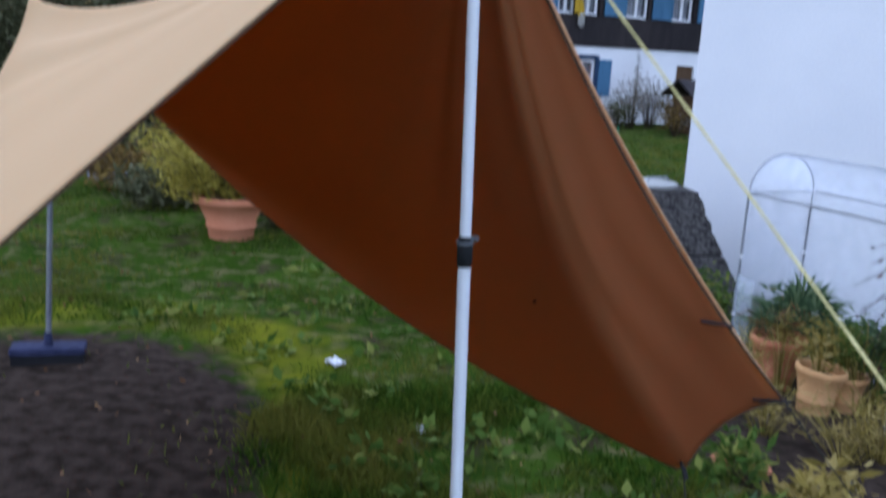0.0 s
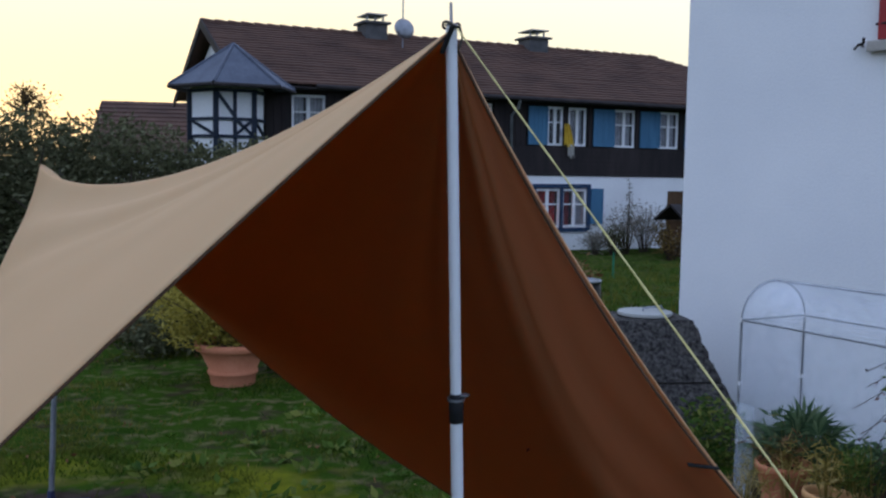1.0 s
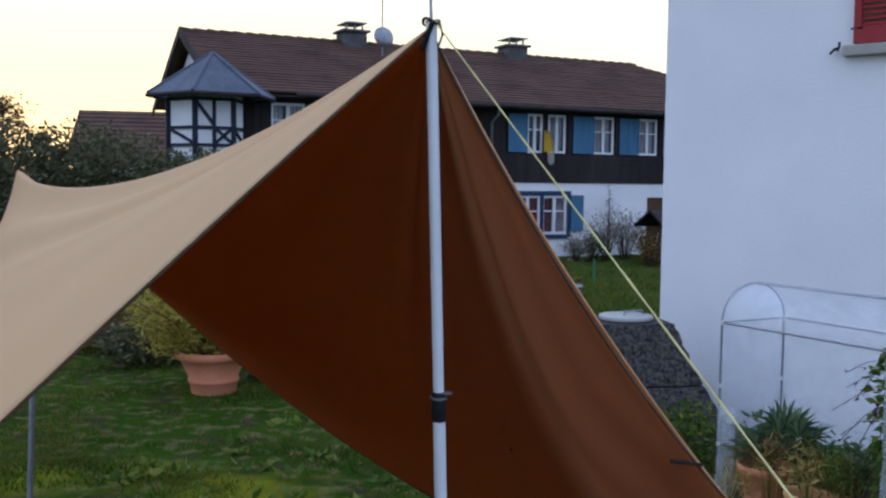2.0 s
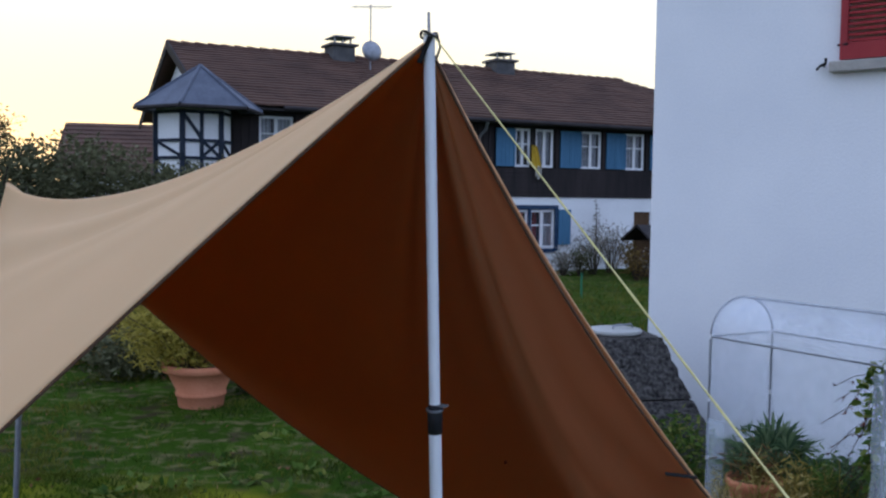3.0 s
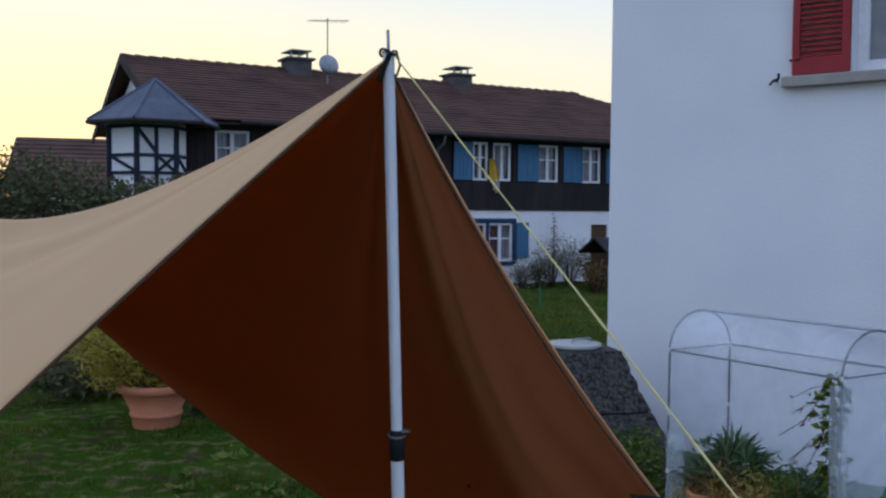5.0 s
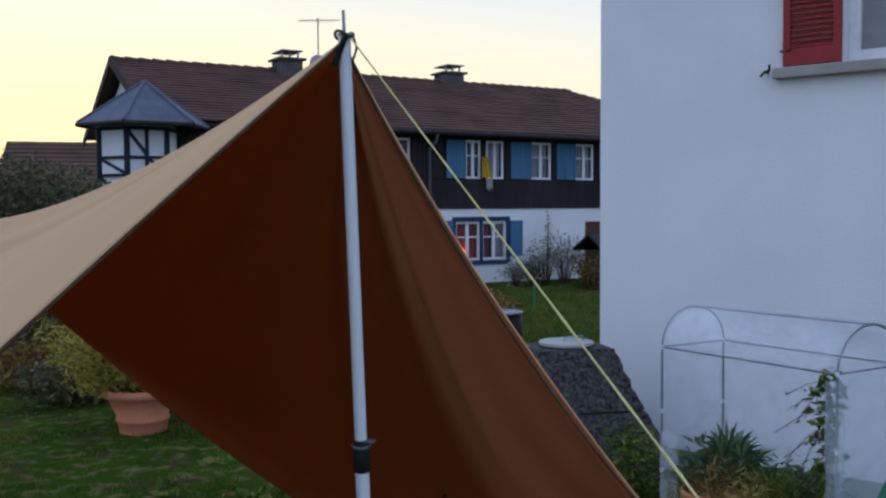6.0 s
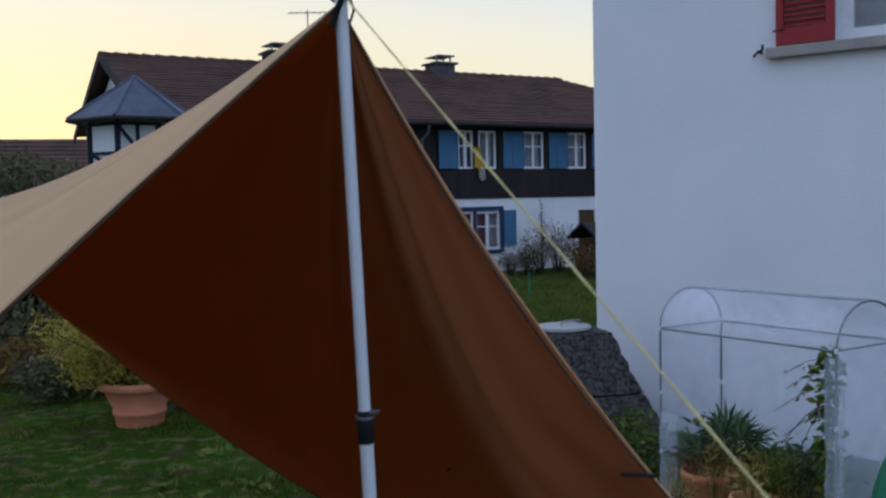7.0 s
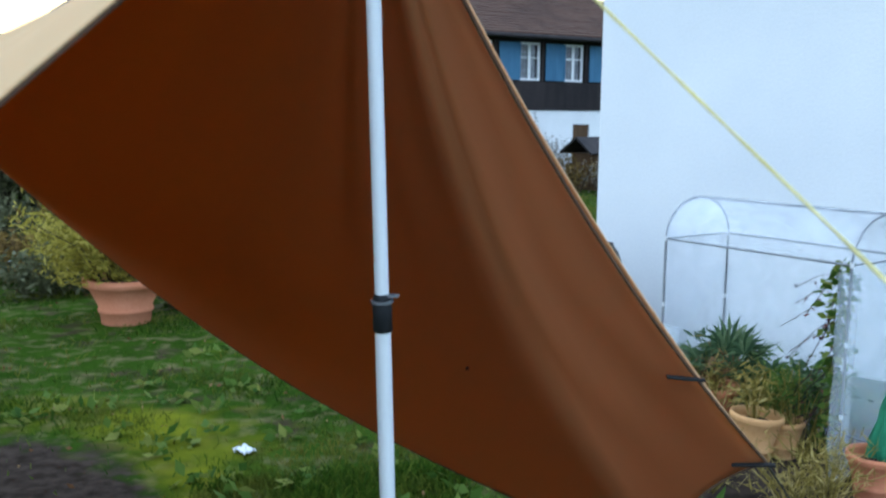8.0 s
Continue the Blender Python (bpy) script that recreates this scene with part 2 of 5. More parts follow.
M = {
    "plaster": mat("white_plaster", (0.7, 0.71, 0.73), (0.8, 0.8, 0.8), 0.9, 1.3, 0.3, 60.0, dist=0.005),
    "far_plaster": mat("white_render", (0.66, 0.66, 0.66), (0.8, 0.8, 0.79), 0.9, 0.8, 0.2, 20.0),
    "cladding": mat("dark_timber", (0.014, 0.012, 0.013), (0.035, 0.028, 0.027), 0.8, 2.0, 0.3, 12.0, stretch=(1, 1, 0.1), island=0.3),
    "beam": mat("blue_black_beam", (0.012, 0.017, 0.028), (0.025, 0.034, 0.05), 0.7, 3.0, 0.2, 30.0),
    "tiles": mat("clay_tile", (0.07, 0.04, 0.03), (0.14, 0.078, 0.056), 0.85, 0.9, 0.6, 9.0, stretch=(1, 1, 1), island=0.3),
    "slate": mat("blue_slate", (0.06, 0.07, 0.095), (0.11, 0.125, 0.16), 0.55, 2.5, 0.3, 14.0),
    "verge": mat("dark_board", (0.02, 0.018, 0.02), (0.05, 0.042, 0.04), 0.8, 3.0, 0.2, 20.0),
    "blue": mat("blue_shutter", (0.045, 0.13, 0.22), (0.075, 0.19, 0.3), 0.6, 3.0, 0.15, 30.0, stretch=(1, 1, 0.3)),
    "blue_frame": mat("dark_blue_frame", (0.015, 0.035, 0.075), (0.03, 0.06, 0.11), 0.6, 3.0, 0.1, 30.0),
    "white_frame": mat("white_window_paint", (0.66, 0.66, 0.66), (0.82, 0.82, 0.82), 0.5, 4.0, 0.05, 30.0),
    "curtain": mat("net_curtain", (0.5, 0.52, 0.56), (0.72, 0.74, 0.76), 0.9, 4.0, 0.3, 16.0, stretch=(6, 6, 0.2)),
    "red_curtain": mat("red_curtain", (0.3, 0.03, 0.03), (0.46, 0.07, 0.05), 0.9, 5.0, 0.3, 20.0, stretch=(5, 5, 0.3)),
    # room walls and floors: the dimness indoors is put into this dark colour
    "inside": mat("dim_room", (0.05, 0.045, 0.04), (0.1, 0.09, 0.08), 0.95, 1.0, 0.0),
    "chimney": mat("grey_chimney", (0.06, 0.06, 0.062), (0.13, 0.125, 0.12), 0.9, 3.0, 0.4, 20.0),
    "metal": mat("grey_metal", (0.2, 0.21, 0.23), (0.34, 0.35, 0.37), 0.5, 6.0, 0.05, 60.0, metal=0.7),
    "alu": mat("brushed_aluminium", (0.72, 0.73, 0.75), (0.82, 0.83, 0.84), 0.5, 6.0, 0.08, 90.0, metal=0.1, stretch=(1, 1, 0.1)),
    "black": mat("black_plastic", (0.012, 0.012, 0.014), (0.03, 0.03, 0.032), 0.5, 8.0, 0.1, 80.0),
    "webbing": mat("black_webbing", (0.012, 0.011, 0.011), (0.03, 0.028, 0.027), 0.85, 20.0, 0.4, 300.0, dist=0.001),
    "cloth_out": cloth_mat("sand_cloth", (0.8, 0.57, 0.31), (0.87, 0.64, 0.37), 0.45, (0.85, 0.5, 0.26)),
    "cloth_in": cloth_mat("brown_cloth", (0.245, 0.133, 0.058), (0.32, 0.172, 0.074), 0.68, (0.72, 0.41, 0.175)),
    "hem": mat("brown_hem", (0.07, 0.04, 0.025), (0.12, 0.07, 0.045), 0.85, 12.0, 0.3, 200.0, dist=0.002),
    "cord": mat("yellow_cord", (0.5, 0.42, 0.16), (0.68, 0.6, 0.28), 0.8, 40.0, 0.6, 260.0, dist=0.002),
    "dark_cord": mat("dark_cord", (0.03, 0.03, 0.025), (0.07, 0.065, 0.05), 0.8, 40.0, 0.4, 260.0, dist=0.002),
    "terracotta": mat("terracotta", (0.5, 0.17, 0.085), (0.62, 0.25, 0.14), 0.85, 5.0, 0.25, 60.0),
    "pale_terracotta": mat("bleached_terracotta", (0.56, 0.29, 0.12), (0.68, 0.39, 0.18), 0.85, 5.0, 0.25, 60.0),
    "soil": mat("dark_soil", (0.02, 0.014, 0.01), (0.055, 0.038, 0.027), 0.95, 4.0, 0.8, 50.0, dist=0.02),
    "concrete": mat("mossy_concrete", (0.008, 0.008, 0.01), (0.13, 0.12, 0.11), 0.95, 12.0, 1.0, 42.0, fine=0.8, dist=0.02),
    "lid": mat("pale_stone_lid", (0.34, 0.34, 0.32), (0.5, 0.5, 0.48), 0.85, 6.0, 0.3, 60.0),
    "stone": mat("grey_slab", (0.12, 0.125, 0.13), (0.24, 0.245, 0.25), 0.9, 4.0, 0.4, 40.0),
    "red_paint": mat("red_shutter_paint", (0.27, 0.03, 0.035), (0.36, 0.05, 0.05), 0.6, 4.0, 0.12, 50.0, stretch=(1, 1, 0.4)),
    "sill": mat("sandstone_sill", (0.3, 0.28, 0.25), (0.42, 0.39, 0.35), 0.85, 5.0, 0.3, 60.0),
    "wood": mat("brown_wood", (0.07, 0.04, 0.022), (0.13, 0.075, 0.04), 0.8, 3.0, 0.3, 40.0, stretch=(1, 1, 0.15)),
    "bark": mat("bark", (0.035, 0.026, 0.02), (0.08, 0.06, 0.045), 0.95, 5.0, 0.8, 30.0),
    "yellow_cloth": mat("yellow_towel", (0.5, 0.32, 0.03), (0.62, 0.42, 0.06), 0.9, 6.0, 0.2, 60.0),
    "grey_cloth": mat("grey_towel", (0.35, 0.33, 0.3), (0.48, 0.45, 0.4), 0.9, 6.0, 0.2, 60.0),
    "paper": mat("white_paper", (0.7, 0.7, 0.72), (0.82, 0.82, 0.82), 0.8, 20.0, 0.1, 60.0),
    "blue_brush": mat("dark_blue_bristles", (0.02, 0.025, 0.06), (0.05, 0.055, 0.11), 0.8, 20.0, 0.6, 200.0, dist=0.004),
    "green_plastic": mat("green_net_bag", (0.02, 0.14, 0.07), (0.04, 0.24, 0.13), 0.55, 12.0, 0.4, 80.0),
    "pane": glass_mat("window_glass", clear=0.78, haze=(0.09, 0.1, 0.12), rough=0.04),
    "film": glass_mat("clear_film", clear=0.87, haze=(0.75, 0.8, 0.88), rough=0.25),
    "milky": glass_mat("milky_film", clear=0.8, haze=(0.62, 0.7, 0.76), rough=0.35),
    "lamp": glow_mat("lit_lamp_shade", (1.0, 0.2, 0.03), 4.0),
    "hedge": leaf_mat("hedge_leaf", (0.05, 0.056, 0.026), (0.1, 0.1, 0.048), (0.18, 0.18, 0.1)),
    "twig": leaf_mat("autumn_twig", (0.08, 0.05, 0.02), (0.16, 0.1, 0.03), (0.3, 0.2, 0.06)),
    "conifer": leaf_mat("yellow_conifer", (0.2, 0.17, 0.03), (0.36, 0.29, 0.05), (0.52, 0.42, 0.1)),
    "palm": leaf_mat("palm_leaf", (0.045, 0.085, 0.04), (0.085, 0.14, 0.065), (0.17, 0.23, 0.11)),
    "straw": leaf_mat("yellowing_stem", (0.16, 0.13, 0.03), (0.36, 0.27, 0.07), (0.58, 0.45, 0.18)),
    "herb": leaf_mat("green_herb", (0.04, 0.09, 0.015), (0.1, 0.16, 0.03), (0.24, 0.25, 0.06)),
    "red_leaf": leaf_mat("red_leaf", (0.05, 0.02, 0.02), (0.12, 0.045, 0.04), (0.24, 0.1, 0.08)),
    "brown_leaf": leaf_mat("dry_leaf", (0.1, 0.045, 0.02), (0.2, 0.1, 0.045), (0.32, 0.2, 0.1)),
    "rose": leaf_mat("grey_rose_leaf", (0.13, 0.13, 0.1), (0.25, 0.23, 0.19), (0.42, 0.34, 0.28)),
    "grass": leaf_mat("grass_blade", (0.016, 0.048, 0.004), (0.045, 0.098, 0.009), (0.13, 0.155, 0.022), 0.3, (0.2, 0.17, 0.034)),
}


def ground_mat():
    """Lawn: dark green, straw and yellow moss mixed at several scales, and bare soil."""
    m = mat("lawn_soil", (0.015, 0.036, 0.005), (0.046, 0.085, 0.011), 0.95, 1.7, 0.55, 70.0, dist=0.015, spec=0.0)
    n, l = m.node_tree.nodes, m.node_tree.links
    geo = n.new("ShaderNodeNewGeometry")

    def patches(scale, detail, lo, hi, top=1.0):
        nz = n.new("ShaderNodeTexNoise")
        nz.inputs["Scale"].default_value = scale
        nz.inputs["Detail"].default_value = detail
        l.new(geo.outputs["Position"], nz.inputs["Vector"])
        mr = n.new("ShaderNodeMapRange")
        mr.inputs["From Min"].default_value, mr.inputs["From Max"].default_value = lo, hi
        mr.inputs["To Max"].default_value = top
        l.new(nz.outputs["Fac"], mr.inputs["Value"])
        return nz.outputs["Fac"], mr.outputs[0]

    def over(fac, below, above):
        mx = n.new("ShaderNodeMix")
        mx.data_type = "RGBA"
        l.new(fac, mx.inputs[0])
        l.new(below, mx.inputs[6])
        if isinstance(above, tuple):
            mx.inputs[7].default_value = rgb(*above)
        else:
            l.new(above, mx.inputs[7])
        return mx.outputs[2]

    def with_map(name, fac, lo, hi):
        att = n.new("ShaderNodeAttribute")
        att.attribute_name = name
        add = n.new("ShaderNodeMath")
        add.operation = "ADD"
        l.new(att.outputs["Fac"], add.inputs[0])
        l.new(fac, add.inputs[1])
        mr = n.new("ShaderNodeMapRange")
        mr.inputs["From Min"].default_value, mr.inputs["From Max"].default_value = lo, hi
        l.new(add.outputs[0], mr.inputs["Value"])
        return mr.outputs[0]

    colour = n["Principled BSDF"].inputs["Base Color"].links[0].from_socket
    _, straw = patches(9.0, 8, 0.5, 0.68, 0.65)
    colour = over(straw, colour, (0.17, 0.135, 0.065))
    _, earth = patches(4.0, 6, 0.54, 0.68, 0.85)
    colour = over(earth, colour, (0.05, 0.036, 0.022))
    fine, _ = patches(7.0, 6, 0.4, 0.6)
    colour = over(with_map("moss", fine, 0.85, 1.5), colour, (0.15, 0.155, 0.014))
    ramp = n.new("ShaderNodeValToRGB")
    ramp.color_ramp.elements[0].position, ramp.color_ramp.elements[1].position = 0.35, 0.65
    ramp.color_ramp.elements[0].color, ramp.color_ramp.elements[1].color = rgb(0.026, 0.019, 0.015), rgb(0.062, 0.045, 0.035)
    l.new(patches(14.0, 8, 0.4, 0.6)[0], ramp.inputs["Fac"])
    colour = over(with_map("bare", fine, 0.8, 1.1), colour, ramp.outputs[0])
    l.new(colour, n["Principled BSDF"].inputs["Base Color"])
    return m


M["ground"] = ground_mat()


# ---------------------------------------------------------------- building helpers
def box(bm, x0, x1, y0, y1, z0, z1, m=None):
    vs = [bm.verts.new((x, y, z)) for x in (x0, x1) for y in (y0, y1) for z in (z0, z1)]
    for f in ((0, 1, 3, 2), (4, 6, 7, 5), (0, 4, 5, 1), (2, 3, 7, 6), (0, 2, 6, 4), (1, 5, 7, 3)):
        bm.faces.new([vs[i] for i in f])
    if m is not None:
        bmesh.ops.transform(bm, matrix=m, verts=vs)
    return vs


def tube(bm, pts, r, seg=8, caps=True):
    """A round bar along points; r is one radius or one for each point."""
    pts = [Vector(p) for p in pts]
    rs = r if isinstance(r, (list, tuple)) else [r] * len(pts)
    rings = []
    for i, p in enumerate(pts):
        d = (pts[min(i + 1, len(pts) - 1)] - pts[max(i - 1, 0)]).normalized()
        a = d.orthogonal().normalized() if i == 0 else (rings[-1][1] - d * rings[-1][1].dot(d)).normalized()
        b = d.cross(a)
        ring = [bm.verts.new(p + rs[i] * (math.cos(2 * math.pi * k / seg) * a + math.sin(2 * math.pi * k / seg) * b)) for k in range(seg)]
        rings.append((ring, a))
    for (u, _), (v, _) in zip(rings, rings[1:]):
        for k in range(seg):
            f = bm.faces.new((u[k], u[(k + 1) % seg], v[(k + 1) % seg], v[k]))
            f.smooth = True
    if caps:
        bm.faces.new([bm.verts.new(v.co) for v in rings[0][0][::-1]])
        bm.faces.new([bm.verts.new(v.co) for v in rings[-1][0]])


def lathe(bm, profile, seg=28, at=(0, 0, 0), smooth=True):
    """A turned shape from (radius, height) pairs."""
    rings = []
    for r, z in profile:
        rings.append([bm.verts.new((at[0] + r * math.cos(2 * math.pi * k / seg), at[1] + r * math.sin(2 * math.pi * k / seg), at[2] + z)) for k in range(seg)])
    for u, v in zip(rings, rings[1:]):
        for k in range(seg):
            f = bm.faces.new((u[k], u[(k + 1) % seg], v[(k + 1) % seg], v[k]))
            f.smooth = smooth
    bm.faces.new([bm.verts.new(v.co) for v in rings[0][::-1]])
    bm.faces.new([bm.verts.new(v.co) for v in rings[-1]])


def mesh_of(name, bm, material):
    me = bpy.data.meshes.new(name)
    bmesh.ops.recalc_face_normals(bm, faces=bm.faces)
    bm.to_mesh(me)
    bm.free()
    me.materials.append(material)
    return me


def part(name, bm, material, parent=None, label="", bevel=0.0):
    """Links a bmesh as one mesh object under a thing or under a part."""
    ob = new(name, mesh_of(name, bm, material))
    if parent is not None:
        ob.parent = parent
    if label:
        tagged(ob, label)
    if bevel:
        md = ob.modifiers.new("edge", "BEVEL")
        md.width, md.segments = bevel, 2
    return ob


def empty(name, m, label, category, group="", kind=""):
    ob = new(name)
    ob.matrix_basis = m
    return tagged(ob, label, category, group, kind)


def leaves(name, points, size, material, parent=None, seed=1, slim=0.45, droop=0.0, vary=0.5, up=0.3):
    """Many small pointed leaves at the given points, as one mesh."""
    rng = np.random.default_rng(seed)
    n = len(points)
    d = rng.normal(size=(n, 3))
    d[:, 2] = d[:, 2] * 0.6 + up - droop
    d /= np.linalg.norm(d, axis=1)[:, None]
    s = np.cross(d, rng.normal(size=(n, 3)))
    s /= np.linalg.norm(s, axis=1)[:, None] + 1e-9
    ln = size * (1 - vary + 2 * vary * rng.random((n, 1)))
    p = np.asarray(points)
    v = np.stack([p, p + d * ln * 0.45 + s * ln * slim * 0.5, p + d * ln, p + d * ln * 0.45 - s * ln * slim * 0.5], 1).reshape(-1, 3)
    f = np.arange(4 * n).reshape(-1, 4)
    me = bpy.data.meshes.new(name)
    me.from_pydata(v.tolist(), [], f.tolist())
    me.materials.append(material)
    ob = new(name, me)
    if parent is not None:
        ob.parent = parent
        tagged(ob, kind="stuff")
    return ob


def blob_points(n, centre, radii, seed, shell=0.55, freq=1.5, depth=0.35, flat=None):
    """Points in an uneven rounded mass with gaps."""
    rng = np.random.default_rng(seed)
    out = []
    while len(out) < n:
        d = Vector(rng.normal(size=3)).normalized()
        r = shell + (1 - shell) * rng.random() ** 0.7
        k = 1 + depth * noise.noise(d * freq * 2 + Vector((seed, seed * 0.7, 0)))
        if noise.noise(d * freq * 4 + Vector((0, seed, 5))) < -0.28:
            continue
        q = Vector((d.x * radii[0], d.y * radii[1], d.z * radii[2])) * r * k
        z = centre[2] + q.z
        if flat is not None and z < flat:
            z = flat + rng.random() * 0.2
        out.append((centre[0] + q.x, centre[1] + q.y, z))
    return np.array(out)


def smooth(x, a, b):
    k = min(1.0, max(0.0, (x - a) / (b - a)))
    return k * k * (3 - 2 * k)


def ground_z(x, y):
    """The lawn: level by the tarp, lower at the bed, falling gently to the far house."""
    z = -0.82 * smooth(y, 7.5, 26.0)
    z -= 0.12 * smooth(x, 0.9, 1.7) * (1 - smooth(y, 7.0, 12.0))
    if abs(x) < 30 and abs(y) < 40:
        z += 0.02 * noise.noise((x * 1.3, y * 1.3, 0.0)) + 0.008 * noise.noise((x * 5, y * 5, 3.0))
    return z


def moss_at(x, y):
    """Yellow moss round the trodden patch and in tongues over the lawn."""
    d = math.hypot((x + 1.75) / 1.25, (y - 2.95) / 1.75)
    ring = smooth(d, 0.85, 1.05) * (1 - smooth(d, 1.15, 1.45))
    return min(1.0, ring * (0.75 + 0.6 * noise.noise((x * 2.0, y * 2.0, 2.0))) + 0.35 * smooth(noise.noise((x * 0.9, y * 0.9, 6.0)), 0.05, 0.4))


def bare_at(x, y):
    """How bare the soil is: the trodden patch under the tarp and the planting bed."""
    b = 1 - smooth(math.hypot((x + 1.75) / 1.25, (y - 2.95) / 1.75), 0.7, 1.12)
    b = max(b, 0.75 * (1 - smooth(math.hypot((x - 1.9) / 1.0, (y - 4.0) / 1.6), 0.7, 1.1)))
    b = max(b, 0.6 * (1 - smooth(math.hypot((x - 0.9) / 0.7, (y - 2.8) / 0.5), 0.5, 1.2)))
    return b


# ---------------------------------------------------------------- ground
def build_ground():
    xs = sorted(set([-900, -300, -120, -60, -40, -25, -16, -11] + [round(-8 + 0.16 * i, 3) for i in range(101)] + [11, 16, 25, 40, 60, 120, 300, 900]))
    ys = sorted(set([-900, -300, -100, -40, -15, -6, -3, -1] + [round(0 + 0.16 * i, 3) for i in range(76)] + [12.6, 13.5, 15, 17, 19, 21, 23, 25, 26, 28, 32, 40, 60, 120, 300, 900]))
    verts = [(x, y, ground_z(x, y)) for y in ys for x in xs]
    w = len(xs)
    faces = [(j * w + i, j * w + i + 1, (j + 1) * w + i + 1, (j + 1) * w + i) for j in range(len(ys) - 1) for i in range(w - 1)]
    me = bpy.data.meshes.new("ground")
    me.from_pydata(verts, [], faces)
    me.shade_smooth()
    a = me.attributes.new("bare", "FLOAT", "POINT")
    a.data.foreach_set("value", [bare_at(v[0], v[1]) for v in verts])
    a = me.attributes.new("moss", "FLOAT", "POINT")
    a.data.foreach_set("value", [moss_at(v[0], v[1]) if abs(v[0]) < 20 and 0 < v[1] < 30 else 0.2 for v in verts])
    me.materials.append(M["ground"])
    tagged(new("ground", me), "mossy autumn lawn with trodden bare soil", "lawn", kind="structure")


build_ground()


# ---------------------------------------------------------------- white house beside the lawn
WALL_AT = Matrix.Translation((2.615, 6.056, 0.03)) @ Matrix.Rotation(math.atan2(-0.682, 0.731), 4, "Z")  # local x runs along the wall towards the path


def wall_cells(bm, x0, x1, z0, z1, y0, y1, holes):
    """A wall with thickness and openings that go through it."""
    xs = sorted({x0, x1, *[h[0] for h in holes], *[h[1] for h in holes]})
    zs = sorted({z0, z1, *[h[2] for h in holes], *[h[3] for h in holes]})
    for a, b in zip(xs, xs[1:]):
        for c, d in zip(zs, zs[1:]):
            if not any(h[0] <= a and b <= h[1] and h[2] <= c and d <= h[3] for h in holes):
                box(bm, a, b, y0, y1, c, d)
    bmesh.ops.remove_doubles(bm, verts=bm.verts, dist=1e-5)
    both = {}
    for f in bm.faces:
        both.setdefault(tuple(round(v, 4) for v in f.calc_center_median()), []).append(f)
    bmesh.ops.delete(bm, geom=[f for fs in both.values() if len(fs) > 1 for f in fs], context="FACES")


def build_white_house():
    house = empty("white_house", WALL_AT, "white roughcast house with a red-shuttered window", "house", kind="structure")
    bm = bmesh.new()
    wall_cells(bm, -1.22, 9.0, -0.4, 6.2, 0.0, 0.35, [(0.47, 1.5, 2.42, 3.75)])
    part("front_wall", bm, M["plaster"], house, bevel=0.012)
    bm = bmesh.new()
    box(bm, -1.22, -0.82, 0.352, 8.0, -0.6, 6.2)
    part("side_wall", bm, M["plaster"], house)
    bm = bmesh.new()
    box(bm, -1.5, 9.3, -0.35, 8.3, 6.203, 6.45)
    part("roof", bm, M["tiles"], house)
    bm = bmesh.new()
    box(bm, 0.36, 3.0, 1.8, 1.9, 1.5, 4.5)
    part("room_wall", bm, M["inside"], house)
    bm = bmesh.new()
    box(bm, 0.05, 1.95, -0.075, 0.02, 2.35, 2.417)
    part("window_sill", bm, M["sill"], house, "grey sandstone window sill", bevel=0.006)
    win = new("window")
    win.parent = house
    bm = bmesh.new()
    for x0, x1, z0, z1 in ((0.472, 0.54, 2.424, 3.748), (1.43, 1.498, 2.424, 3.748), (0.54, 1.43, 2.424, 2.5), (0.54, 1.43, 3.68, 3.748), (0.955, 1.015, 2.5, 3.68)):
        box(bm, x0, x1, 0.08, 0.15, z0, z1)
    part("window_frame", bm, M["white_frame"], win, "white painted window frame")
    for x0, x1 in ((0.54, 0.955), (1.015, 1.43)):
        bm = bmesh.new()
        box(bm, x0, x1, 0.11, 0.117, 2.5, 3.68)
        ob = part("pane", bm, M["pane"], win)
    for x0, s in ((0.11, 1), (1.53, 1)):
        sh = new("shutter")
        sh.parent = house
        tagged(sh, "red louvred wooden shutter folded open")
        w = 0.35
        bm = bmesh.new()
        for a, b, c, d in ((0, 0.045, 2.425, 3.74), (w - 0.045, w, 2.425, 3.74), (0.045, w - 0.045, 2.425, 2.53), (0.045, w - 0.045, 3.06, 3.13), (0.045, w - 0.045, 3.67, 3.74)):
            box(bm, x0 + a, x0 + b, -0.055, -0.02, c, d)
        part("shutter_frame", bm, M["red_paint"], sh)
        z = 2.545
        while z < 3.65:
            if not 3.03 < z < 3.13:
                bm = bmesh.new()
                box(bm, x0 + 0.047, x0 + w - 0.047, -0.016, 0.016, -0.003, 0.003, Matrix.Translation((0, -0.037, z)) @ Matrix.Rotation(radians(40), 4, "X"))
                part("slat", bm, M["red_paint"], sh)
            z += 0.034
        bm = bmesh.new()
        tube(bm, [(x0 - 0.02, -0.035, 2.52), (x0 + 0.05, -0.06, 2.52)], 0.008, 6)
        part("hinge", bm, M["black"], sh)
    bm = bmesh.new()
    tube(bm, [(0.0, 0.01, 2.4), (0.0, -0.06, 2.4), (0.03, -0.065, 2.405), (0.03, -0.065, 2.44)], 0.009, 6)
    tube(bm, [(-0.03, -0.06, 2.37), (0.0, -0.06, 2.4)], 0.008, 6)
    part("shutter_catch", bm, M["black"], house, "black iron shutter catch")


build_white_house()

# ---------------------------------------------------------------- far house
FAR = Matrix.Translation((4.6, 30.0, 0)) @ Matrix.Rotation(math.atan2(0.432, 0.902), 4, "Z")
GROUND_FAR = -0.95


